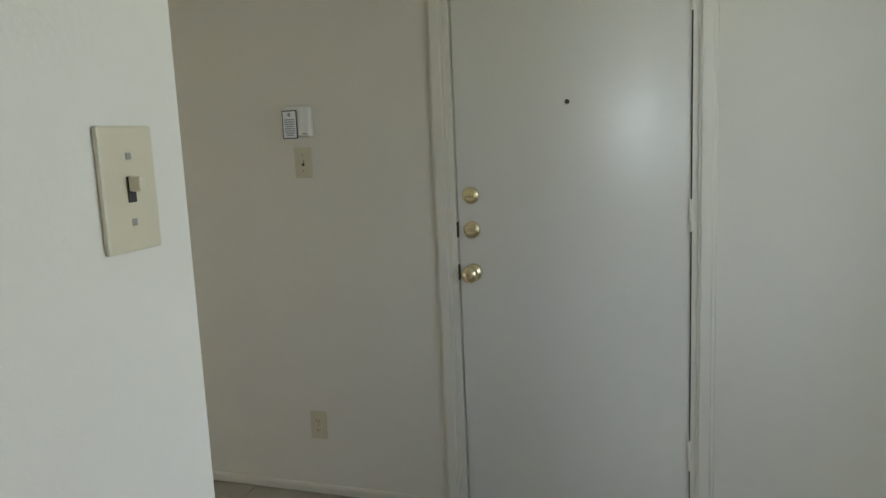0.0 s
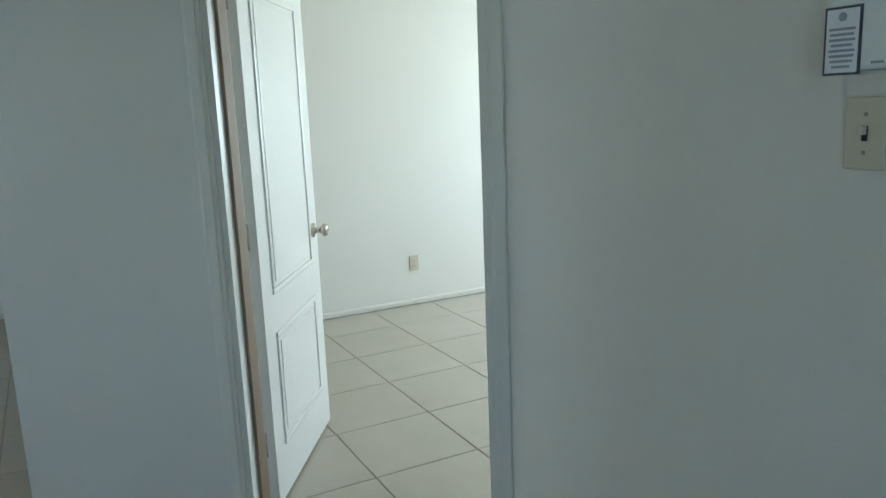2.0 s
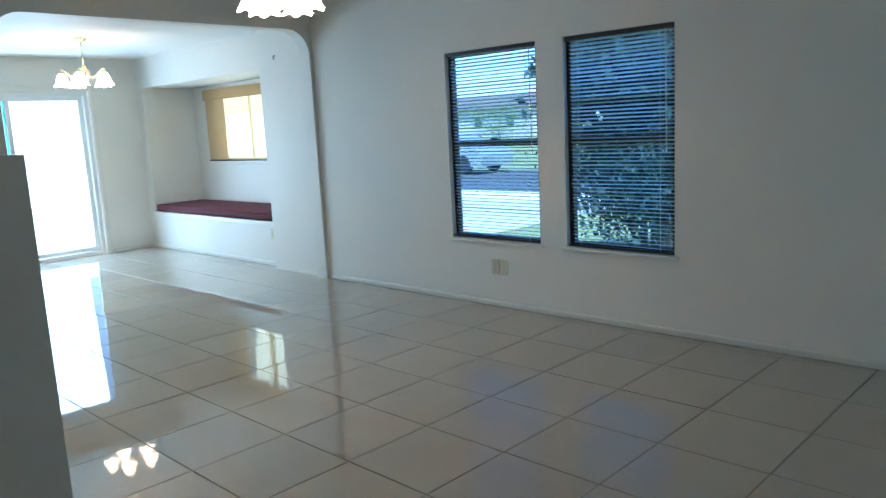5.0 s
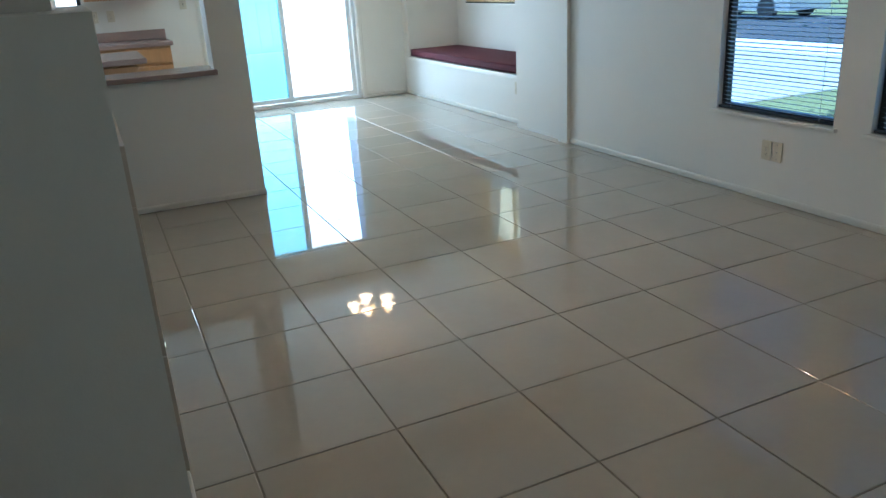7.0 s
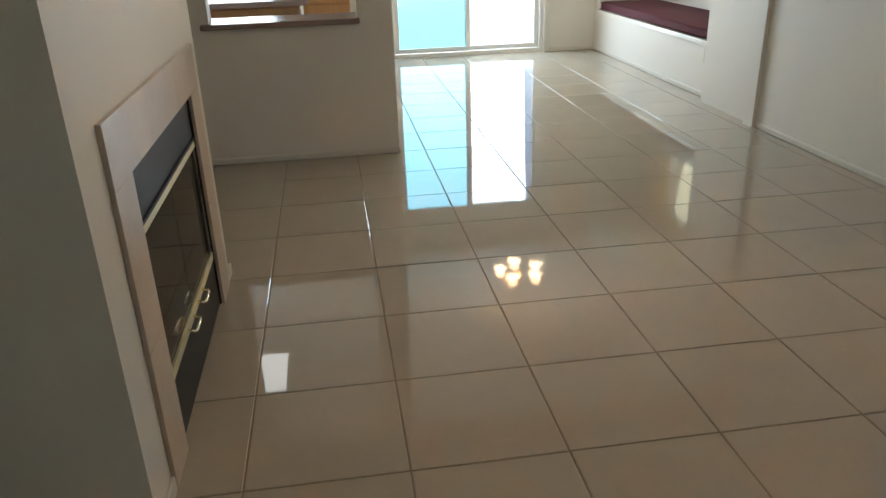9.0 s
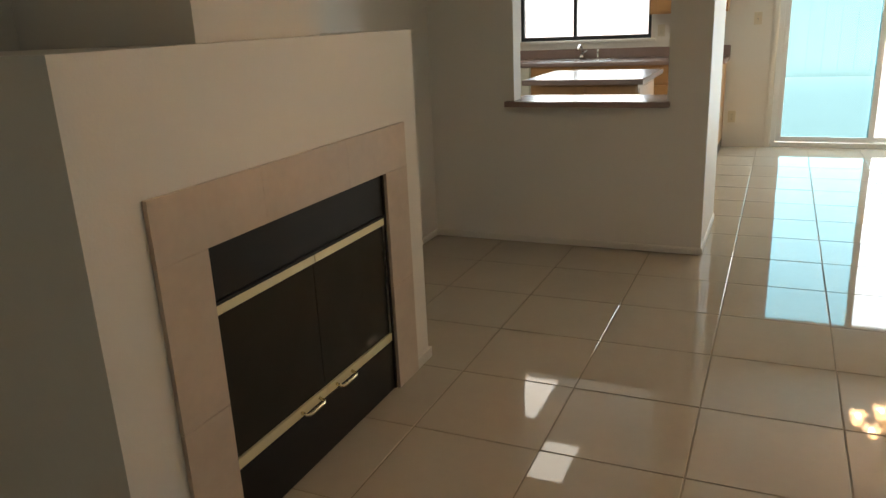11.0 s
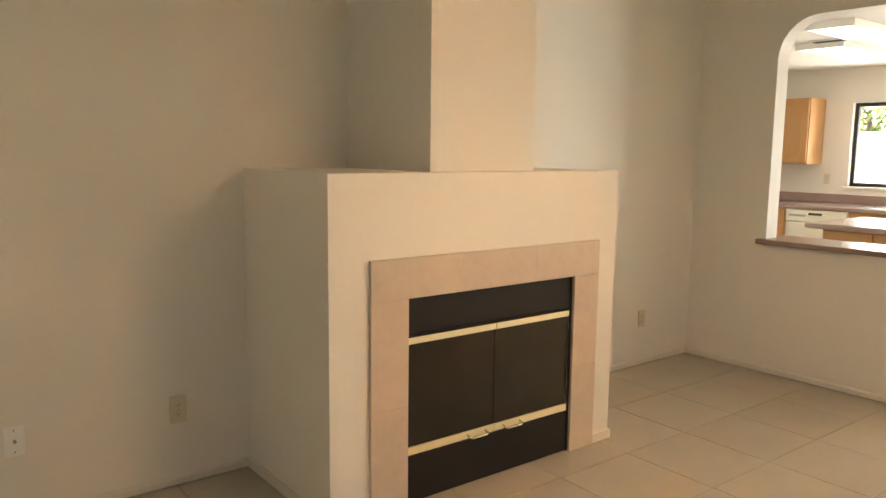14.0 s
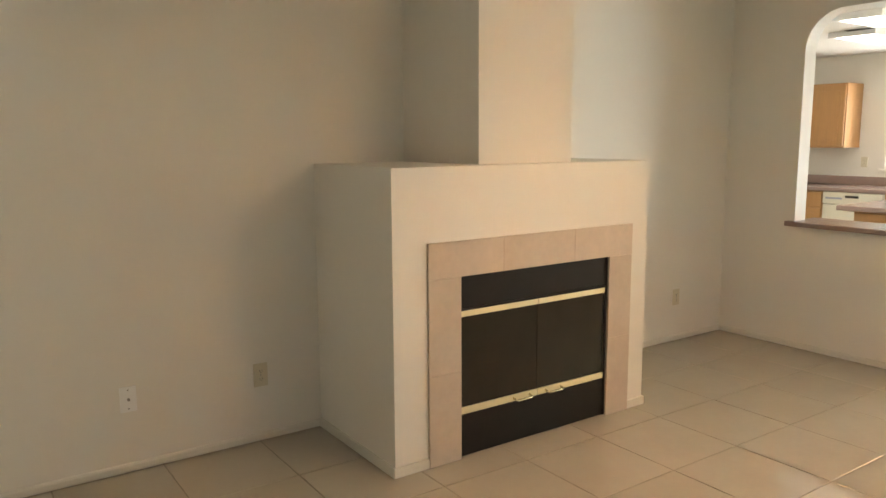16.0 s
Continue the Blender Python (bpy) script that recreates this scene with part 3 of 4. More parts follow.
# ---- windows ----


def living_window(n, y0, y1):
    w = thing(f"window_{n}", (WX + .1, (y0 + y1) / 2, WZ0), "single-hung window in a dark bronze aluminium frame", "window", kind="structure")
    f, a, b = .035, WX + .042, WX + .085
    mid = (WZ0 + WZ1) / 2 + .02
    for p in ((a, y0, WZ0, b, y0 + f, WZ1), (a, y1 - f, WZ0, b, y1, WZ1), (a, y0 + f, WZ0, b, y1 - f, WZ0 + f), (a, y0 + f, WZ1 - f, b, y1 - f, WZ1), (a, y0 + f, mid - .025, b, y1 - f, mid + .025)):
        part("window_frame", box(*p, .003), BRONZE, w)
    for c, e in ((WZ0 + f, mid - .025), (mid + .025, WZ1 - f)):
        g = part("pane", box(WX + .06, y0 + f, c, WX + .064, y1 - f, e), BLUEGLASS, w)
        g.visible_shadow = False
    part("sash_lock", box(a - .006, (y0 + y1) / 2 - .03, mid + .025, a, (y0 + y1) / 2 + .03, mid + .04, .003), BRONZE, w)
    s = solid("window_sill", box(WX - .03, y0 - .03, WZ0 - .022, WX + .04, y1 + .03, WZ0 - .002, .005), TRIM, "thin painted window sill", "window sill")
    # open mini blind hung in front of the opening
    bl = thing("mini_blind", (WX - .02, (y0 + y1) / 2, WZ1), "open white mini blind, its rails coloured dark as backlit", "window blind", "living room blinds")
    ya, yb = y0 - .005, y1 - .01
    # Rails look dark against the daylight; that shade is put into their colour.
    part("head_rail", box(WX + .004, ya, WZ1 - .03, WX + .034, yb, WZ1 - .002, .003), BRONZE, bl, "head rail with backlit darkness put into its colour")
    part("bottom_rail", box(WX + .006, ya, WZ0 + .006, WX + .03, yb, WZ0 + .022, .003), BRONZE, bl, "bottom rail with backlit darkness put into its colour")
    count = 54
    step = (WZ1 - WZ0 - .075) / (count - 1)
    bm = bmesh.new()
    L = (yb - ya) / 2 - .018
    rows = []
    for k in range(5):
        u = -.015 + .0075 * k
        z = .0018 * (1 - (u / .015) ** 2)
        rows.append([bm.verts.new((u, s_ * L, z)) for s_ in (-1, 1)])
    for p, q in zip(rows, rows[1:]):
        bm.faces.new((p[0], q[0], q[1], p[1]))
    bmesh.ops.solidify(bm, geom=bm.faces[:], thickness=.0005)
    me = mesh("slat", bm, SLATM)
    rng = random.Random(n)
    for k in range(count):
        o = new("slat", me)
        o.parent = bl
        o.location = Vector((WX + .02, (ya + yb) / 2 - .014, WZ0 + .035 + k * step)) - AT[bl.name]
        o.rotation_euler = (rng.gauss(0, .002), radians(20) + rng.gauss(0, .04), 0)
    for y in (ya + .1, yb - .1):
        part("ladder_cord", tube([(WX + .006, y, WZ0 + .02), (WX + .006, y, WZ1 - .03)], .0014, 6), SLATM, bl)
    part("tilt_wand", tube([(WX + .0, ya + .06, WZ1 - .03), (WX - .002, ya + .055, WZ1 - .75)], .004, 8), WHITEVINYL, bl, "clear tilt wand")


for n, (a, b) in enumerate(WIN, 1):
    living_window(n, a, b)


def slider():
    d = thing("sliding_door", ((SL[0] + SL[1]) / 2, FARY + .07, 0), "white two-panel sliding glass patio door, closed", "door", kind="structure")
    x0, x1, z0, z1 = SL
    f = .045
    for p in ((x0, 0, x0 + f, z1), (x1 - f, 0, x1, z1), (x0 + f, z1 - f, x1 - f, z1), (x0 + f, 0, x1 - f, .045)):
        part("door_frame", box(p[0], FARY + .03, p[1], p[2], FARY + .13, p[3], .003), WHITEVINYL, d)
    m = (x0 + x1) / 2
    for a, b, y in ((x0 + f, m + .03, FARY + .05), (m - .03, x1 - f, FARY + .085)):
        s = part("sash", box(a, y, .05, a + .05, y + .03, z1 - f, .003), WHITEVINYL, d)
        part("rail", box(b - .05, y, .05, b, y + .03, z1 - f, .003), WHITEVINYL, d)
        part("rail", box(a + .05, y, .05, b - .05, y + .03, .10, .003), WHITEVINYL, d)
        part("rail", box(a + .05, y, z1 - f - .05, b - .05, y + .03, z1 - f, .003), WHITEVINYL, d)
        g = part("pane", box(a + .05, y + .013, .10, b - .05, y + .018, z1 - f - .05), CYANGLASS if a < 2.5 else CLEAR, d)
        g.visible_shadow = False
    part("pull", box(x0 + f + .012, FARY + .03, .93, x0 + f + .03, FARY + .05, 1.15, .006), WHITEVINYL, d, "white pull handle")


slider()


def framed_window(name, axis, at, u0, u1, z0, z1, mat, label, split):
    w = thing(name, (at, (u0 + u1) / 2, z0) if axis == "x" else ((u0 + u1) / 2, at, z0), label, "window", kind="structure")
    f = .04

    def bx(a, b, c, e, d0=.05, d1=.1, r=.003):
        return box(at + d0, a, c, at + d1, b, e, r) if axis == "x" else box(a, at + d0, c, b, at + d1, e, r)
    for a, b, c, e in ((u0, u0 + f, z0, z1), (u1 - f, u1, z0, z1), (u0 + f, u1 - f, z0, z0 + f), (u0 + f, u1 - f, z1 - f, z1), (split - .02, split + .02, z0 + f, z1 - f)):
        part("window_frame", bx(a, b, c, e), mat, w)
    for a, b in ((u0 + f, split - .02), (split + .02, u1 - f)):
        part("pane", bx(a, b, z0 + f, z1 - f, .07, .074, 0), CLEAR, w).visible_shadow = False
    return w


framed_window("window_3", "x", AX, NW[0], NW[1], NW[2], NW[3], WHITEVINYL, "white sliding window over the window seat", (NW[0] + NW[1]) / 2)
framed_window("window_4", "y", FARY, KW[0], KW[1], KW[2], KW[3], BRONZE, "kitchen sliding window in a dark aluminium frame", (KW[0] + KW[1]) / 2 - .1)
# Unseen hall end window, set where its glow falls on the front door.
framed_window("window_6", "y", -1.99, -2.25, -1.65, 1.15, 1.75, WHITEVINYL, "small unseen hall window, placed for its glow on the front door", -1.95)
# Unseen side window, added as the opening for the hall's side lamp.
framed_window("window_7", "x", HALLX - .11, -6.0, -5.0, .9, 2.0, WHITEVINYL, "unseen hall side window added to bring daylight onto the hall walls", -5.5)
framed_window("window_5", "y", -10.72, .9, 2.3, .9, 2.0, BRONZE, "bedroom sliding window", 1.6)
solid("window_sill", box(AX - .03, NW[0] - .05, NW[2] - .03, AX + .05, NW[1] + .05, NW[2] - .002, .004), TRIM, "white painted window sill", "window sill")
solid("window_sill", box(KW[0] - .05, FARY - .03, KW[2] - .03, KW[1] + .05, FARY + .05, KW[2] - .002, .004), TRIM, "white painted kitchen window sill", "window sill")

# ---- fireplace ----
FX, FY0, FY1, FZ = .732, -3.305, -1.73, 1.334


def fireplace():
    f = thing("fireplace", (FX / 2, (FY0 + FY1) / 2, 0), "off-white built-in fireplace with beige marble surround and black glass doors", "fireplace")
    oy0, oy1, oz = -2.960, -2.022, .85
    # breast as a shell round the firebox
    bm = wall_mesh("x", FX - .1, FX, FY0, FY1, 0, FZ, holes=((oy0, oy1, -1, oz),))
    box(0, FY0, 0, FX - .1, FY0 + .1, FZ - .1, bm=bm), box(0, FY1 - .1, 0, FX - .1, FY1, FZ - .1, bm=bm), box(0, FY0, FZ - .1, FX - .1, FY1, FZ, bm=bm)
    bmesh.ops.remove_doubles(bm, verts=bm.verts, dist=.0005)
    part("chimney_breast", bm, WALL, f)
    part("chimney", box(.0, -2.79, FZ, .645, -2.21, CEILZ, .002), WALL, f)
    # surround of marble tiles
    s0, s1, sz, t = -3.134, -1.856, 1.01, .014
    g = .0006
    jy = (-2.72, -2.27)
    ys = [s0, *jy, s1]
    for a, b in zip(ys, ys[1:]):
        part("marble_tile", box(FX, a + g, oz, FX + t, b - g, sz, .001), MARBLE, f)
    for a, b in ((s0, oy0), (oy1, s1)):
        for c, d in ((0, .42), (.42, oz)):
            part("marble_tile", box(FX, a + g, c + g, FX + t, b - g, d - g, .002), MARBLE, f)
    # black firebox front
    fx = FX - .004
    part("hood_panel", box(fx - .03, oy0, .70, fx, oy1, oz, .003), BLACK, f, "black metal hood panel")
    part("toe_panel", box(fx - .03, oy0, .004, fx, oy1, .20, .003), BLACK, f, "black metal lower panel with scuffs")
    part("hood_lip", box(fx - .02, oy0, .69, fx + .008, oy1, .70, .002), BLACK, f)
    part("edge_strip", box(fx, oy1 - .012, .004, fx + .006, oy1, oz, .001), BLACK, f)
    part("firebox", box(FX - .5, oy0, .004, FX - .45, oy1, oz), BLACK, f)
    mid = (oy0 + oy1) / 2 + .0
    for k, (a, b) in enumerate(((oy0 + .004, mid - .002), (mid + .002, oy1 - .014))):
        d = part("glass_door", box(fx - .02, a, .2, fx - .006, b, .685), FIREGLASS, f, "smoked glass door panel")
        part("top_strip", box(fx - .006, a, .662, fx + .004, b, .694, .002), PALEBRASS, d, "pale brass strip")
        part("bottom_strip", box(fx - .006, a, .206, fx + .004, b, .238, .002), PALEBRASS, d, "pale brass strip")
        yc = b - .10 if k == 0 else a + .10
        pts = [(fx + .003, yc - .05, .222), (fx + .022, yc - .05, .216), (fx + .028, yc - .04, .214), (fx + .028, yc + .04, .214), (fx + .022, yc + .05, .216), (fx + .003, yc + .05, .222)]
        part("handle", tube(pts, .0055, 8), BRASS, d, "brass bar handle", True)
    for y0, y1, n, sd in ((FY0, s0, 0, (1, 0)), (s1, FY1, 0, (1, 0))):
        part("base_trim", box(FX, y0 - (.012 if y0 == FY0 else 0), 0, FX + .012, y1 + (.012 if y1 == FY1 else 0), .046, .004), BASEP, f)
    part("base_trim", box(0, FY0 - .012, 0, FX, FY0, .046, .004), BASEP, f)
    part("base_trim", box(0, FY1, 0, FX, FY1 + .012, .046, .004), BASEP, f)


fireplace()

# ---- plates and outlets ----


def plate(name, at, facing, label, mat=ALMOND, kind="outlet", w=.07, h=.115, group="wall plates"):
    """Cover plate on a wall, with its sockets, toggle or jack."""
    x, y, z = at
    nx, ny = facing
    th = thing(name, at, label, "switch" if kind == "switch" else "outlet", group)

    def bx(u0, u1, z0, z1, d0, d1, r=.0015):
        if nx:
            return box(x + nx * d0, y + u0, z + z0, x + nx * d1, y + u1, z + z1, r)
        return box(x + u0, y + ny * d0, z + z0, x + u1, y + ny * d1, z + z1, r)
    part("cover", bx(-w / 2, w / 2, -h / 2, h / 2, 0, .006, .003), mat, th)

    def screw(z):
        part("screw", bx(-.003, .003, z - .003, z + .003, .006, .0072, .001), GREYMETAL, th)
    if kind == "outlet":
        for c in (-.02, .02):
            s = part("socket", bx(-.016, .016, c - .013, c + .013, .006, .0085, .004), mat, th)
            for u in (-.006, .006):
                part("slot", bx(u - .001, u + .001, c - .003, c + .006, .0083, .0089, 0), SLOT, s)
            part("slot", bx(-.002, .002, c - .009, c - .005, .0083, .0089, 0), SLOT, s)
        screw(0)
    elif kind == "switch":
        part("toggle_slot", bx(-.005, .005, -.012, .012, .006, .0075, .001), SLOT, th)
        part("toggle", bx(-.004, .004, -.002, .012, .007, .02, .002), mat, th, "toggle lever")
        screw(.03), screw(-.03)
    elif kind == "double":
        for o in (-.023, .023):
            for c in (-.02, .02):
                s = part("socket", bx(o - .016, o + .016, c - .013, c + .013, .006, .0085, .004), mat, th)
                for u in (-.006, .006):
                    part("slot", bx(o + u - .001, o + u + .001, c - .003, c + .006, .0083, .0089, 0), SLOT, s)
    elif kind == "jack":
        c = part("connector", lathe([(0, 0), (.006, 0), (.006, .012), (.004, .012), (0, .01)], (x + nx * .006, y, z), "x" if nx else "y", 12), GREYMETAL, th, "metal coax connector", True)
        screw(.042), screw(-.042)
    return th


plate("outlet", (0, -4.222, .333), (1, 0), "white coax plate on the wall by the fireplace", WHITEP, "jack")
plate("outlet", (0, -3.619, .33), (1, 0), "almond duplex outlet on the wall by the fireplace")
plate("outlet", (0, -.523, .319), (1, 0), "almond duplex outlet beyond the fireplace")
plate("outlet", (WX, -2.02, .300), (-1, 0), "almond duplex outlet under the windows")
plate("outlet", (WX, -2.097, .300), (-1, 0), "almond phone plate under the windows", kind="jack")
plate("outlet", (WX, -4.76, .305), (-1, 0), "almond duplex outlet near the room's corner")
plate("outlet", (DX, 1.03, .335), (-1, 0), "almond duplex outlet beside the window seat")
plate("outlet", (1.58, FARY, .30), (0, -1), "almond duplex outlet beside the patio door")
plate("switch", (1.76, FARY, 1.24), (0, -1), "almond light switch beside the patio door", kind="switch")
plate("outlet", (.86, FARY, 1.16), (0, -1), "almond outlet over the kitchen counter")
plate("outlet", (1.02, FARY, 1.16), (0, -1), "almond outlet over the kitchen counter")
plate("outlet", (-.86, FARY, 1.16), (0, -1), "almond outlet beside the kitchen window")
plate("outlet", (BWX, -8.03, .305), (-1, 0), "almond duplex outlet on the bedroom wall")
plate("outlet", (-1.223, HY, .295), (0, 1), "almond duplex outlet low on the entry wall")
plate("switch", (-1.237, HY, 1.341), (0, 1), "almond light switch under the keypad", kind="switch")
plate("switch", (CLX, -4.965, 1.390), (-1, 0), "almond light switch plate on the hall wall", kind="switch")


def keypad():
    k = thing("alarm_keypad", (-1.240, HY, 1.43), "white alarm keypad with a framed instruction card", "keypad")
    part("body", box(-1.290, HY, 1.438, -1.182, HY + .03, 1.55, .008), WHITEP, k)
    c = part("card", box(-1.238, HY + .03, 1.433, -1.176, HY + .0325, 1.538), INK, k, "card with a black border")
    part("card_face", box(-1.234, HY + .0325, 1.437, -1.180, HY + .0332, 1.534), PAPER, c)
    part("emblem", lathe([(0, 0), (.007, 0), (.007, .0006), (0, .0006)], (-1.207, HY + .0332, 1.522), "y", 14), INKGREY, c)
    for j in range(8):
        w = (.044, .040, .044, .036, .044, .042, .038, .03)[j]
        part("text_line", box(-1.207 - w / 2, HY + .0332, 1.504 - j * .0082 - .0025, -1.207 + w / 2, HY + .0337, 1.504 - j * .0082 + .0015), INKGREY, c)
    part("mark", box(-1.275, HY + .03, 1.448, -1.255, HY + .0306, 1.452), INKGREY, k)
    part("lip", box(-1.285, HY + .024, 1.438, -1.240, HY + .034, 1.438, .002), WHITEP, k)


keypad()

# ---- serving hatch and kitchen ----
solid("hatch_counter", box(.5, -.045, .845, 1.455, .34, .878, .006), LAMINATE, "mauve-brown laminate counter through the serving hatch", "counter", kind="")


def cabinet(name, x0, y0, z0, x1, y1, z1, doors, label, face=-1, toe=True, drawer=False):
    c = thing(name, ((x0 + x1) / 2, (y0 + y1) / 2, z0), label, "cabinet", "kitchen cabinets")
    part("body", box(x0, y0, z0 + (.09 if toe else 0), x1, y1, z1, .002), OAK, c)
    if toe:
        part("toe_kick", box(x0, y0 + .06, z0, x1, y1, z0 + .09), SLOT, c)
    w = (x1 - x0) / doors
    for k in range(doors):
        a, b = x0 + k * w + .012, x0 + (k + 1) * w - .012
        lo, hi = z0 + (.12 if toe else .02), z1 - (.19 if drawer else .02)
        d = part("door", box(a, y0 - .018, lo, b, y0, hi, .004), OAK, c)
        part("panel", box(a + .06, y0 - .022, lo + .06, b - .06, y0 - .016, hi - .06, .005), OAK, d)
        if drawer:
            part("drawer_front", box(a, y0 - .018, z1 - .165, b, y0, z1 - .02, .004), OAK, c)
    return c


CY = FARY - .61
cabinet("base_cabinet", -2.2, CY, 0, -.97, FARY, .86, 2, "oak base cabinet under the kitchen counter", drawer=True)
cabinet("base_cabinet", -.33, CY, 0, .62, FARY, .86, 2, "oak sink cabinet under the kitchen window", drawer=True)
cabinet("base_cabinet", .62, CY, 0, 1.5, FARY, .86, 2, "oak base cabinet at the counter's end", drawer=True)
cabinet("wall_cabinet", -1.42, FARY - .33, 1.32, -.93, FARY, 2.02, 1, "oak wall cabinet beside the kitchen window", toe=False)
cabinet("wall_cabinet", .79, FARY - .33, 1.32, 1.5, FARY, 2.02, 2, "oak wall cabinet on the other side of the window", toe=False)
ct = solid("kitchen_counter", box(-2.2, CY - .03, .86, 1.53, FARY, .9, .006), LAMINATE, "mauve-brown laminate kitchen worktop", "counter", kind="")
solid("backsplash", box(-2.2, FARY - .02, .902, 1.53, FARY - .0, 1.0, .004), LAMINATE, "mauve-brown laminate backsplash behind the sink", "backsplash", kind="")


def dishwasher():
    d = thing("dishwasher", (-.65, CY + .3, 0), "almond dishwasher under the counter", "dishwasher")
    part("body", box(-.965, CY + .01, .09, -.335, FARY - .05, .855), ALMONDAPP, d)
    part("door", box(-.96, CY - .02, .12, -.34, CY + .01, .72, .006), ALMONDAPP, d)
    p = part("control_panel", box(-.96, CY - .026, .73, -.34, CY + .01, .853, .005), ALMONDAPP, d)
    part("latch", box(-.72, CY - .034, .80, -.58, CY - .026, .825, .003), SLOT, p)
    part("button_row", box(-.93, CY - .029, .78, -.75, CY - .026, .80, .001), INKGREY, p)
    part("toe_kick", box(-.96, CY + .05, 0, -.34, CY + .07, .09), SLOT, d)


dishwasher()


def sink():
    s = thing("kitchen_sink", (.1, FARY - .33, .9), "stainless double sink under the kitchen window", "sink")
    for a, b in ((-.28, .09), (.12, .46)):
        part("bowl_rim", box(a, FARY - .54, .9, b, FARY - .52, .906, .002), STEEL, s), part("bowl_rim", box(a, FARY - .16, .9, b, FARY - .14, .906, .002), STEEL, s)
        part("bowl_rim", box(a, FARY - .52, .9, a + .02, FARY - .16, .906, .002), STEEL, s), part("bowl_rim", box(b - .02, FARY - .52, .9, b, FARY - .16, .906, .002), STEEL, s)
        part("bowl", box(a + .02, FARY - .52, .9, b - .02, FARY - .16, .9015), STEEL, s)
    f = thing("faucet", (.07, FARY - .1, .9), "chrome kitchen faucet with a side spray", "faucet")
    part("base", lathe([(0, 0), (.03, 0), (.026, .03), (.014, .05), (0, .05)], (.07, FARY - .1, .9)), STEEL, f, "", True)
    part("spout", tube([(.07, FARY - .1, .94), (.07, FARY - .1, 1.0), (.07, FARY - .13, 1.04), (.07, FARY - .2, 1.045), (.07, FARY - .27, 1.02), (.07, FARY - .28, 1.0)], .011), STEEL, f, "", True)
    part("lever", tube([(.07, FARY - .1, .95), (.13, FARY - .11, .99)], .007), STEEL, f, "", True)
    part("side_spray", lathe([(0, 0), (.018, 0), (.012, .02), (.012, .07), (.016, .09), (.008, .1), (0, .1)], (.24, FARY - .1, .9)), STEEL, f, "", True)


sink()


def island():
    i = thing("kitchen_island", (.6, 1.65, 0), "oak kitchen island with a mauve laminate top", "kitchen island")
    part("body", box(.3, 1.3, .09, 1.06, 2.05, .86, .002), OAK, i)
    part("toe_kick", box(.34, 1.34, 0, 1.02, 2.0, .09), SLOT, i)
    part("worktop", box(.22, 1.16, .86, 1.12, 2.14, .9, .008), LAMINATE, i, "mauve-brown laminate top")
    for a, b in ((.31, .67), (.69, 1.05)):
        d = part("door", box(a, 1.28, .12, b, 1.3, .84, .004), OAK, i)
        part("panel", box(a + .06, 1.276, .18, b - .06, 1.284, .78, .005), OAK, d)
    part("side_panel", box(1.06, 1.34, .15, 1.066, 2.0, .82, .002), OAK, i)


island()


def ceiling_light(y0, y1, x0, x1):
    c = thing("ceiling_light", ((x0 + x1) / 2, (y0 + y1) / 2, DCEILZ), "lit fluorescent ceiling light with a white diffuser", "ceiling light", "kitchen ceiling lights")
    z = DCEILZ
    for p in ((x0, y0, x1, y0 + .03), (x0, y1 - .03, x1, y1), (x0, y0 + .03, x0 + .03, y1 - .03), (x1 - .03, y0 + .03, x1, y1 - .03)):
        part("frame", box(p[0], p[1], z - .05, p[2], p[3], z - .001, .003), WHITEVINYL, c)
    part("diffuser", box(x0 + .03, y0 + .03, z - .04, x1 - .03, y1 - .03, z - .02), PANELGLOW, c, "glowing white diffuser")


ceiling_light(.75, 1.45, .3, .66)
ceiling_light(1.72, 2.6, -.25, .15)


def ceiling_vent():
    v = thing("ceiling_vent", (.12, 1.63, DCEILZ), "small ceiling air vent with dark slots", "vent")
    part("frame", box(-.06, 1.585, DCEILZ - .012, .24, 1.685, DCEILZ - .001, .002), WHITEVINYL, v)
    for k in range(5):
        part("slat", box(-.045, 1.597 + k * .016, DCEILZ - .016, .225, 1.605 + k * .016, DCEILZ - .012), SLOT, v)


ceiling_vent()

# ---- window seat ----
solid("seat_front", box(DX - .02, AY0 - .02, AZ0 - .045, DX + .12, AY1 + .02, AZ0, .006), TRIM, "white painted nosing of the window seat", "trim")
solid("seat_deck", box(DX + .12, AY0, AZ0 - .05, AX, AY1, AZ0 - .0), TRIM, "white painted deck of the window seat", "window seat")


def cushion():
    bm = box(DX + .01, AY0 + .01, AZ0 + .002, AX - .01, AY1 - .01, AZ0 + .085, .02)
    c = thing("seat_cushion", (DX + .3, (AY0 + AY1) / 2, AZ0), "long maroon fabric cushion on the window seat", "cushion")
    part("pad", bm, MAROON, c, "", True)
    z0, z1 = AZ0 + .012, AZ0 + .075
    for z in (z0, z1):
        part("piping", tube([(DX + .008, AY0 + .02, z), (DX + .006, (AY0 + AY1) / 2, z), (DX + .008, AY1 - .02, z)], .005, 8), MAROON, c, "maroon piping", True)


cushion()


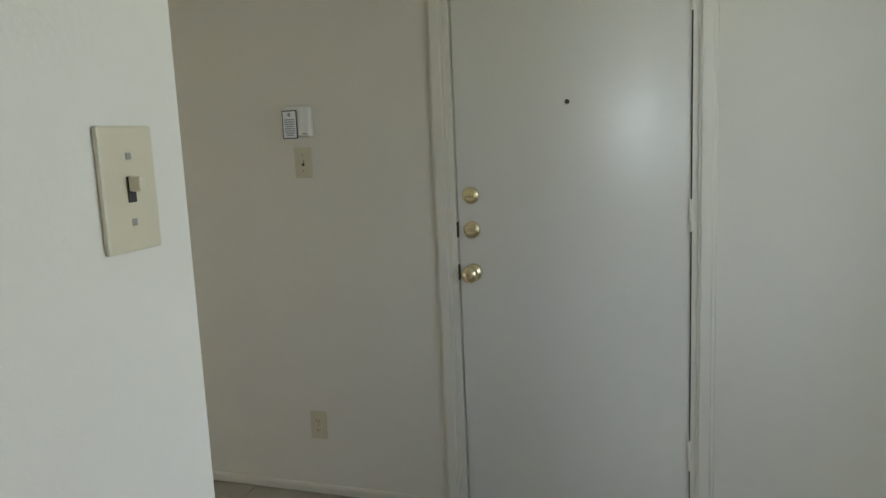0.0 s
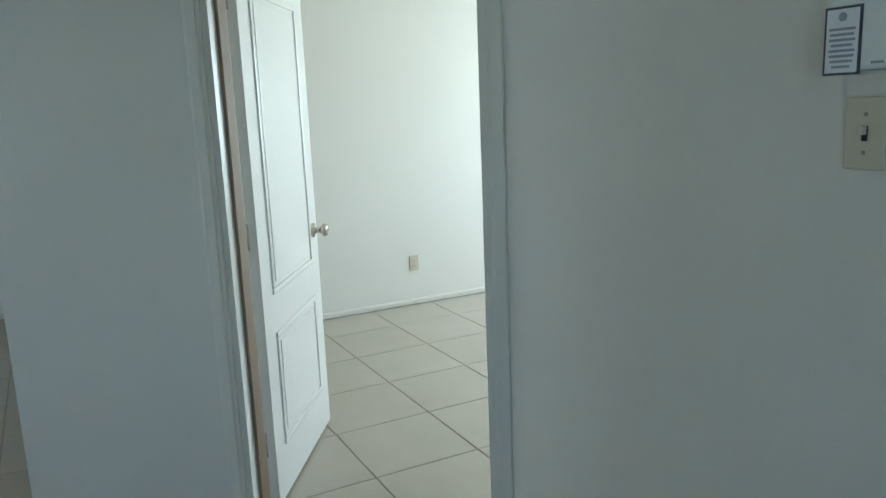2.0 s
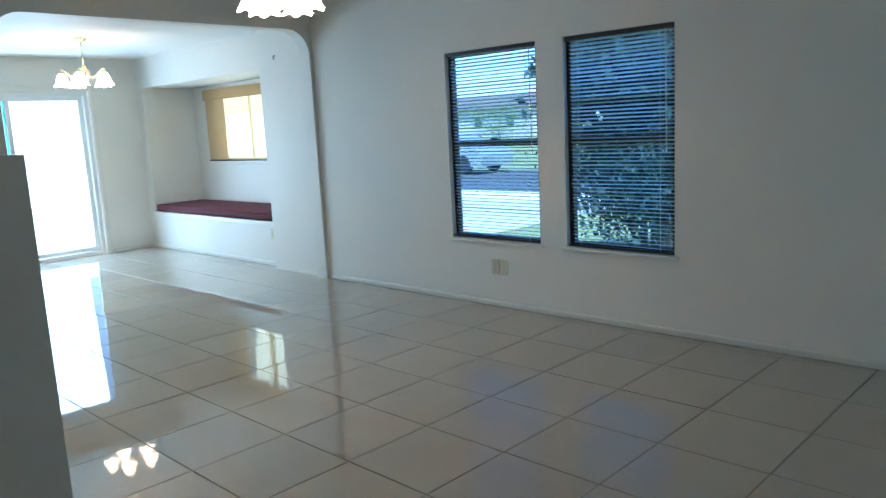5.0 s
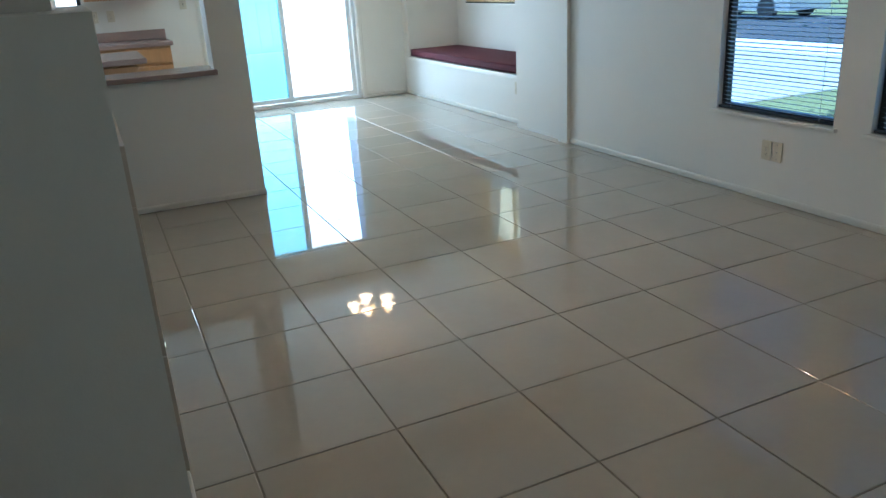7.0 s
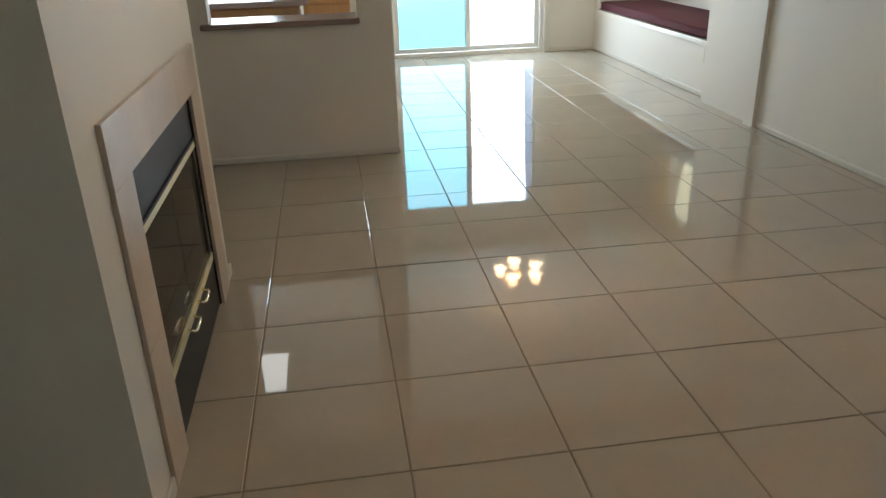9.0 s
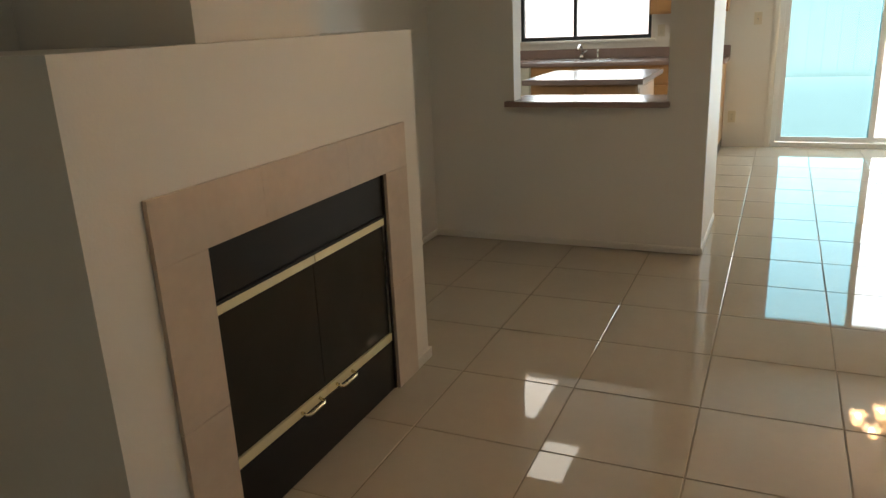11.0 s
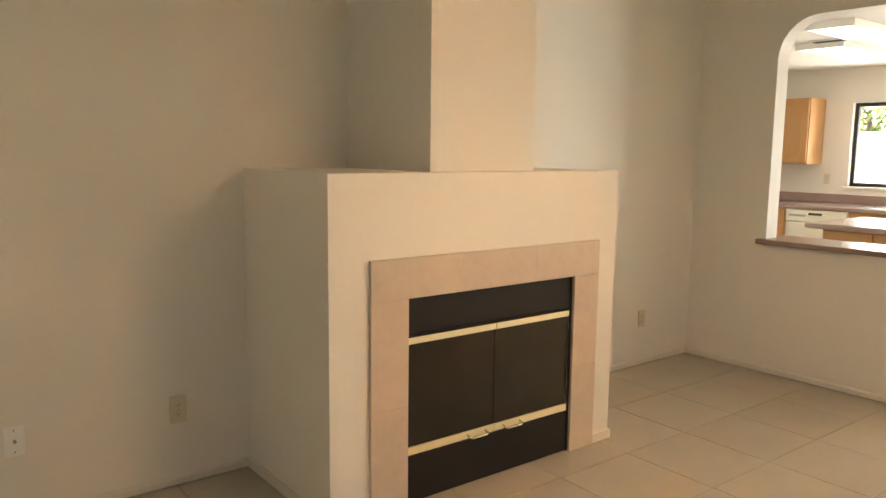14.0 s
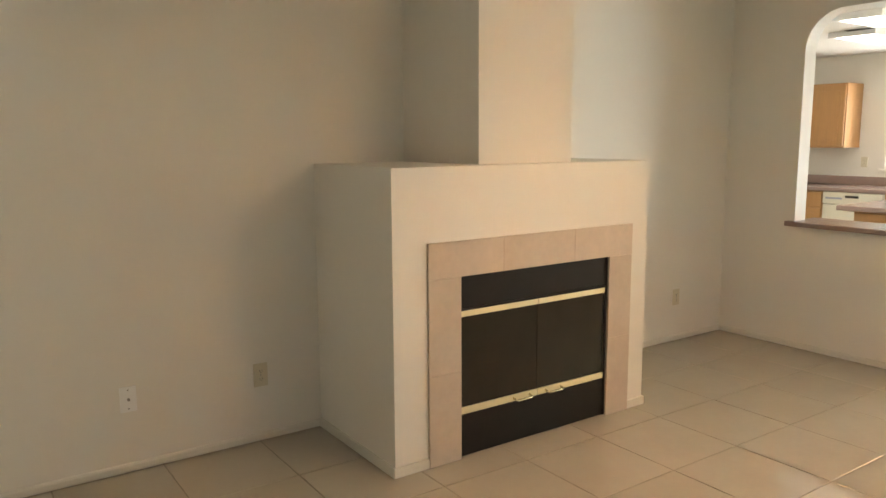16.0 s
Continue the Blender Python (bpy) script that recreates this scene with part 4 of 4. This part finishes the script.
def roller_shade():
    s = thing("roller_shade", (AX, 2.4, NW[3]), "tan woven see-through shade drawn over the alcove window", "window shade")
    part("valance", box(AX - .05, NW[0] - .03, NW[3] - .10, AX - .01, NW[1] + .04, NW[3] + .03, .006), SHADE, s)
    part("fabric", box(AX - .032, 2.86, NW[2] + .02, AX - .026, NW[1] + .02, NW[3] - .1), SHADE, s, "tan woven fabric, drawn at one side")
    part("sheer_fabric", box(AX - .030, NW[0] - .01, NW[2] + .02, AX - .027, 2.858, NW[3] - .1), SHEER, s, "thin see-through tan weave")
    part("bottom_bar", box(AX - .04, NW[0], NW[2] + .004, AX - .02, NW[1] + .02, NW[2] + .022, .004), BRONZE, s, "dark bottom bar")


roller_shade()
solid("ceiling_hook", tube([(4.224, .60, 2.07), (4.205, .60, 2.07), (4.2, .60, 2.05), (4.212, .60, 2.04)], .004, 8), SLOT, "small dark wall hook", "hook", kind="", smooth=True)

# ---- chandeliers ----


def chandelier(cx, cy, zs, ztop, r, group):
    """Five down-turned scalloped glass shades on curved brass arms."""
    c = thing("chandelier", (cx, cy, ztop), "brass five-light chandelier with lit frosted scalloped glass shades", "chandelier", group)
    part("canopy", lathe([(0, 0), (.065, 0), (.06, -.02), (.02, -.035), (0, -.035)], (cx, cy, ztop)), BRASS, c, "", True)
    part("stem", tube([(cx, cy, ztop - .03), (cx, cy, zs + .16)], .007), BRASS, c, "", True)
    part("hub", lathe([(0, .17), (.015, .165), (.022, .14), (.045, .11), (.05, .08), (.03, .04), (.018, .02), (.022, .0), (.012, -.02), (0, -.025)], (cx, cy, zs)), BRASS, c, "turned brass hub", True)
    for k in range(5):
        a = 2 * math.pi * k / 5 + .35
        u = Vector((math.cos(a), math.sin(a), 0))
        o = Vector((cx, cy, zs))
        pts = [o + u * (r * f) + Vector((0, 0, h)) for f, h in ((.15, .08), (.4, .05), (.65, .07), (.88, .12), (1.0, .125), (1.02, .10))]
        arm = part("arm", tube(pts, .006, 8), BRASS, c, "", True)
        p = o + u * r
        part("socket_cup", lathe([(0, .11), (.018, .105), (.024, .08), (.022, .07), (0, .07)], p, n=14), BRASS, arm, "", True)
        bm = bmesh.new()
        n, rings = 30, []
        for rad, h, wave in ((.022, .085, 0), (.034, .07, 0), (.045, .045, .04), (.052, .015, .06), (.064, -.012, .10), (.076, -.028, .14)):
            rings.append([bm.verts.new(p + Vector((rad * (1 + wave * math.cos(6 * q)) * math.cos(q), rad * (1 + wave * math.cos(6 * q)) * math.sin(q), h - .05 * wave * math.cos(6 * q)))) for q in (2 * math.pi * j / n for j in range(n))])
        for A1, B1 in zip(rings, rings[1:]):
            for j in range(n):
                bm.faces.new((A1[j], A1[(j + 1) % n], B1[(j + 1) % n], B1[j]))
        bmesh.ops.solidify(bm, geom=bm.faces[:], thickness=.002)
        part("bulb", lathe([(0, .065), (.01, .06), (.013, .03), (.017, .005), (.015, -.012), (.007, -.022), (0, -.024)], p, n=12), BULB, arm, "", True)
        part("shade", bm, FROST, arm, "lit frosted glass shade with a scalloped rim", True)


chandelier(2.22, -2.42, 1.96, CEILZ, .135, "living room chandelier")
chandelier(3.0, 1.98, 1.92, DCEILZ, .2, "dining room chandelier")

# ---- outdoors ----
GRASS = material("dry_lawn", (.16, .17, .07), .95, var=.3, scale=.8, grain=.3, gscale=30, bump=.5, bscale=40)
ASPHALT = material("asphalt", (.06, .06, .062), .9, var=.2, scale=.7, grain=.2, gscale=60, bump=.3, bscale=80)
CONCRETE = material("concrete", (.42, .40, .37), .85, var=.12, scale=1.5, grain=.12, gscale=60, bump=.2, bscale=90)
WHITECONC = material("pale_concrete", (.68, .68, .66), .85, var=.06, scale=1.5, grain=.06, gscale=60, bump=.1, bscale=90)
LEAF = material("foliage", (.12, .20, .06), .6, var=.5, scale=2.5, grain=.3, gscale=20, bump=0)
# Foliage copy for the near trees, their shade put into a near-black colour.
SHADYLEAF = material("shady_foliage", (.014, .034, .022), .6, var=.5, scale=2.5, grain=.3, gscale=20, bump=0)
BARK = material("bark", (.10, .075, .055), .9, var=.3, scale=8, grain=.3, bump=.6, bscale=40)
STUCCO = material("stucco", (.55, .48, .40), .9, var=.08, scale=2, grain=.1, bump=.3, bscale=90)
ROOF = material("roof_shingle", (.13, .10, .085), .9, var=.25, scale=4, grain=.2, bump=.4, bscale=30)
CARPAINT = material("silver_car_paint", (.5, .52, .55), .25, .6, bump=0)
RUBBER = material("tyre_rubber", (.02, .02, .02), .8, bump=0)
DARKGLASS = material("car_glass", (.02, .025, .03), .08, bump=0)
FENCEW = wood("pale_fence_wood", (.80, .79, .77), .8)

bm = bmesh.new()
bmesh.ops.create_grid(bm, x_segments=2, y_segments=2, size=400)
bmesh.ops.translate(bm, verts=bm.verts, vec=(0, 0, -.35))
solid("ground", bm, GRASS, "dry lawn reaching to the horizon", "ground")
solid("road", box(14, -120, -.345, 20.5, 120, -.335), ASPHALT, "grey asphalt street", "road")
solid("pavement", box(12.2, -120, -.345, 13.6, 120, -.26), WHITECONC, "concrete sidewalk along the street", "pavement")
# Added pale slab, so the view through the glass door is very bright.
solid("patio", box(-9, FARY + .15, -.345, 9, 13.3, -.12), WHITECONC, "pale concrete patio slab added to brighten the view behind the glass door", "patio")


def tree(x, y, h, spread, mat, seed, label):
    rng = random.Random(seed)
    t = thing("tree", (x, y, -.35), label, "tree", "garden trees")
    bm = bmesh.new()
    rings = []
    for k in range(6):
        f = k / 5
        rings.append((.16 * h / 6 * (1 - .6 * f), f * h * .55))
    lathe([(r, z) for r, z in rings], (x, y, -.35), n=10, bm=bm)
    tips = []
    for k in range(9):
        a, f = rng.uniform(0, 6.28), rng.uniform(.3, .55)
        p = Vector((x, y, -.35 + f * h))
        d = Vector((math.cos(a), math.sin(a), rng.uniform(.5, 1.3))).normalized()
        q = p + d * spread * rng.uniform(.6, 1)
        tube([p, p.lerp(q, .5) + Vector((0, 0, .1)), q], .02 * h / 5, 6, bm)
        tips += [q, p.lerp(q, .6)]
    part("trunk", bm, BARK, t)
    vs, fs = [], []
    for k in range(7000 if mat is SHADYLEAF else 2600):
        c = rng.choice(tips) + Vector((rng.gauss(0, 1), rng.gauss(0, 1), rng.gauss(0, .8))) * spread * .3
        n = Vector((rng.gauss(0, 1), rng.gauss(0, 1), rng.gauss(0, 1))).normalized()
        u = n.orthogonal().normalized()
        w = n.cross(u)
        s = rng.uniform(.05, .11) * min(h / 8, .55)
        b = len(vs)
        vs += [c - u * s * 1.6, c + w * s * .7, c + u * s * 1.6, c - w * s * .7]
        fs.append((b, b + 1, b + 2, b + 3))
    me = bpy.data.meshes.new("crown")
    me.from_pydata([tuple(v - Vector((x, y, -.35))) for v in vs], [], fs)
    me.materials.append(mat)
    o = new("crown", me)
    o.parent = t


tree(6.5, -2.15, 4.4, .95, SHADYLEAF, 1, "leafy tree close to the living room windows, coloured near black as shaded")
tree(7.3, -1.9, 4.8, 1.1, SHADYLEAF, 2, "leafy tree in the front yard, coloured near black as shaded")
tree(6.4, -2.2, 1.9, .8, SHADYLEAF, 9, "bushy shrub in the front yard, coloured near black as shaded")
tree(6.9, -1.75, 2.0, .8, SHADYLEAF, 11, "bushy shrub in the front yard, coloured near black as shaded")
tree(25, 15, 2.5, 1.5, LEAF, 3, "green tree across the street")
tree(26, 20, 2.3, 1.4, LEAF, 4, "green tree across the street")
tree(24, 10.5, 2.2, 1.3, LEAF, 5, "green tree across the street")
tree(27, 25, 2.4, 1.5, LEAF, 6, "green tree across the street")
tree(-5.2, 15.0, 5.0, 2.0, LEAF, 7, "green tree behind the back yard")
solid("driveway", box(5.4, 1.8, -.345, 12.2, 12, -.325), CONCRETE, "grey concrete driveway in front of the house", "driveway")


def house(x, y, w, d, h, turn, label):
    b = thing("neighbour_house", (x, y, -.35), label, "house", "houses beyond")
    part("wall", box(x - d / 2, y - w / 2, -.35, x + d / 2, y + w / 2, h, .01), STUCCO, b)
    bm = bmesh.new()
    e = .5
    vs = [bm.verts.new(p) for p in ((x - d / 2 - e, y - w / 2 - e, h), (x + d / 2 + e, y - w / 2 - e, h), (x + d / 2 + e, y + w / 2 + e, h), (x - d / 2 - e, y + w / 2 + e, h), (x, y - w / 2 - e, h + 1.5), (x, y + w / 2 + e, h + 1.5))]
    for f in ((0, 1, 4), (2, 3, 5), (1, 2, 5, 4), (3, 0, 4, 5), (3, 2, 1, 0)):
        bm.faces.new([vs[k] for k in f])
    part("roof", bm, ROOF, b)
    for k in (-.3, 0, .3):
        if abs(turn) < 1:
            wn_ = part("window", box(x - d / 2 - .03, y + k * w - .6, .8, x - d / 2, y + k * w + .6, 1.9), WHITEVINYL, b)
            part("pane", box(x - d / 2 - .04, y + k * w - .52, .88, x - d / 2 - .03, y + k * w + .52, 1.82), DARKGLASS, wn_)
        else:
            wn_ = part("window", box(x + k * d - .6, y - w / 2 - .03, .8, x + k * d + .6, y - w / 2, 1.9), WHITEVINYL, b)
            part("pane", box(x + k * d - .52, y - w / 2 - .04, .88, x + k * d + .52, y - w / 2 - .03, 1.82), DARKGLASS, wn_)


house(64, 46, 14, 9, 2.7, 0, "tan stucco house across the street")
house(60, 22, 12, 9, 2.7, 0, "tan stucco house across the street")


def car(x, y):
    c = thing("parked_car", (x, y, -.335), "silver parked car at the kerb", "car")
    bm = bmesh.new()
    prof = [(-2.1, .25), (-2.15, .6), (-1.9, .82), (-1.1, .88), (-.6, 1.32), (.7, 1.36), (1.3, .95), (2.0, .88), (2.1, .55), (2.05, .25)]
    rows = [[bm.verts.new((x + s * (.82 - (.14 if z > 1 else 0)), y + u, z - .335)) for u, z in prof] for s in (-1, 1)]
    bm.faces.new(rows[0][::-1]), bm.faces.new(rows[1])
    for k in range(len(prof)):
        j = (k + 1) % len(prof)
        bm.faces.new((rows[0][k], rows[0][j], rows[1][j], rows[1][k]))
    bmesh.ops.recalc_face_normals(bm, faces=bm.faces)
    part("body", bm, CARPAINT, c)
    for s in (-1, 1):
        part("side_window", box(x + s * .74, y - .75, .58, x + s * .77, y + .85, .93, .01), DARKGLASS, c)
        for u in (-1.3, 1.3):
            w = part("wheel", lathe([(0, -.1), (.3, -.1), (.32, -.06), (.32, .06), (.3, .1), (0, .1)], (x + s * .75, y + u, -.015), "x", 18), RUBBER, c)
            part("rim", lathe([(0, 0), (.17, 0), (.17, .02), (0, .03)], (x + s * .75 + s * .09, y + u, -.015), "x", 14), STEEL, w)


car(19.4, 12.6)


# Added fence; its near-white boards stand in for the glare behind the glass.
def fence(y, x0, x1):
    f = thing("fence", ((x0 + x1) / 2, y, -.35), "near-white board fence added to brighten the view behind the glass door", "fence")
    n = int((x1 - x0) / .3)
    bm = box(-.149, -.012, 0, .149, .012, 2.3, .004)
    me = mesh("board", bm, FENCEW)
    for k in range(n):
        o = new("board", me)
        o.parent = f
        o.location = Vector((x0 + .3 * k, y, -.35)) - AT[f.name]
    part("rail", box(x0, y + .012, .2, x1, y + .06, .29), FENCEW, f)


fence(13.5, -10, 14)

# the tiles go last
lay_tiles()
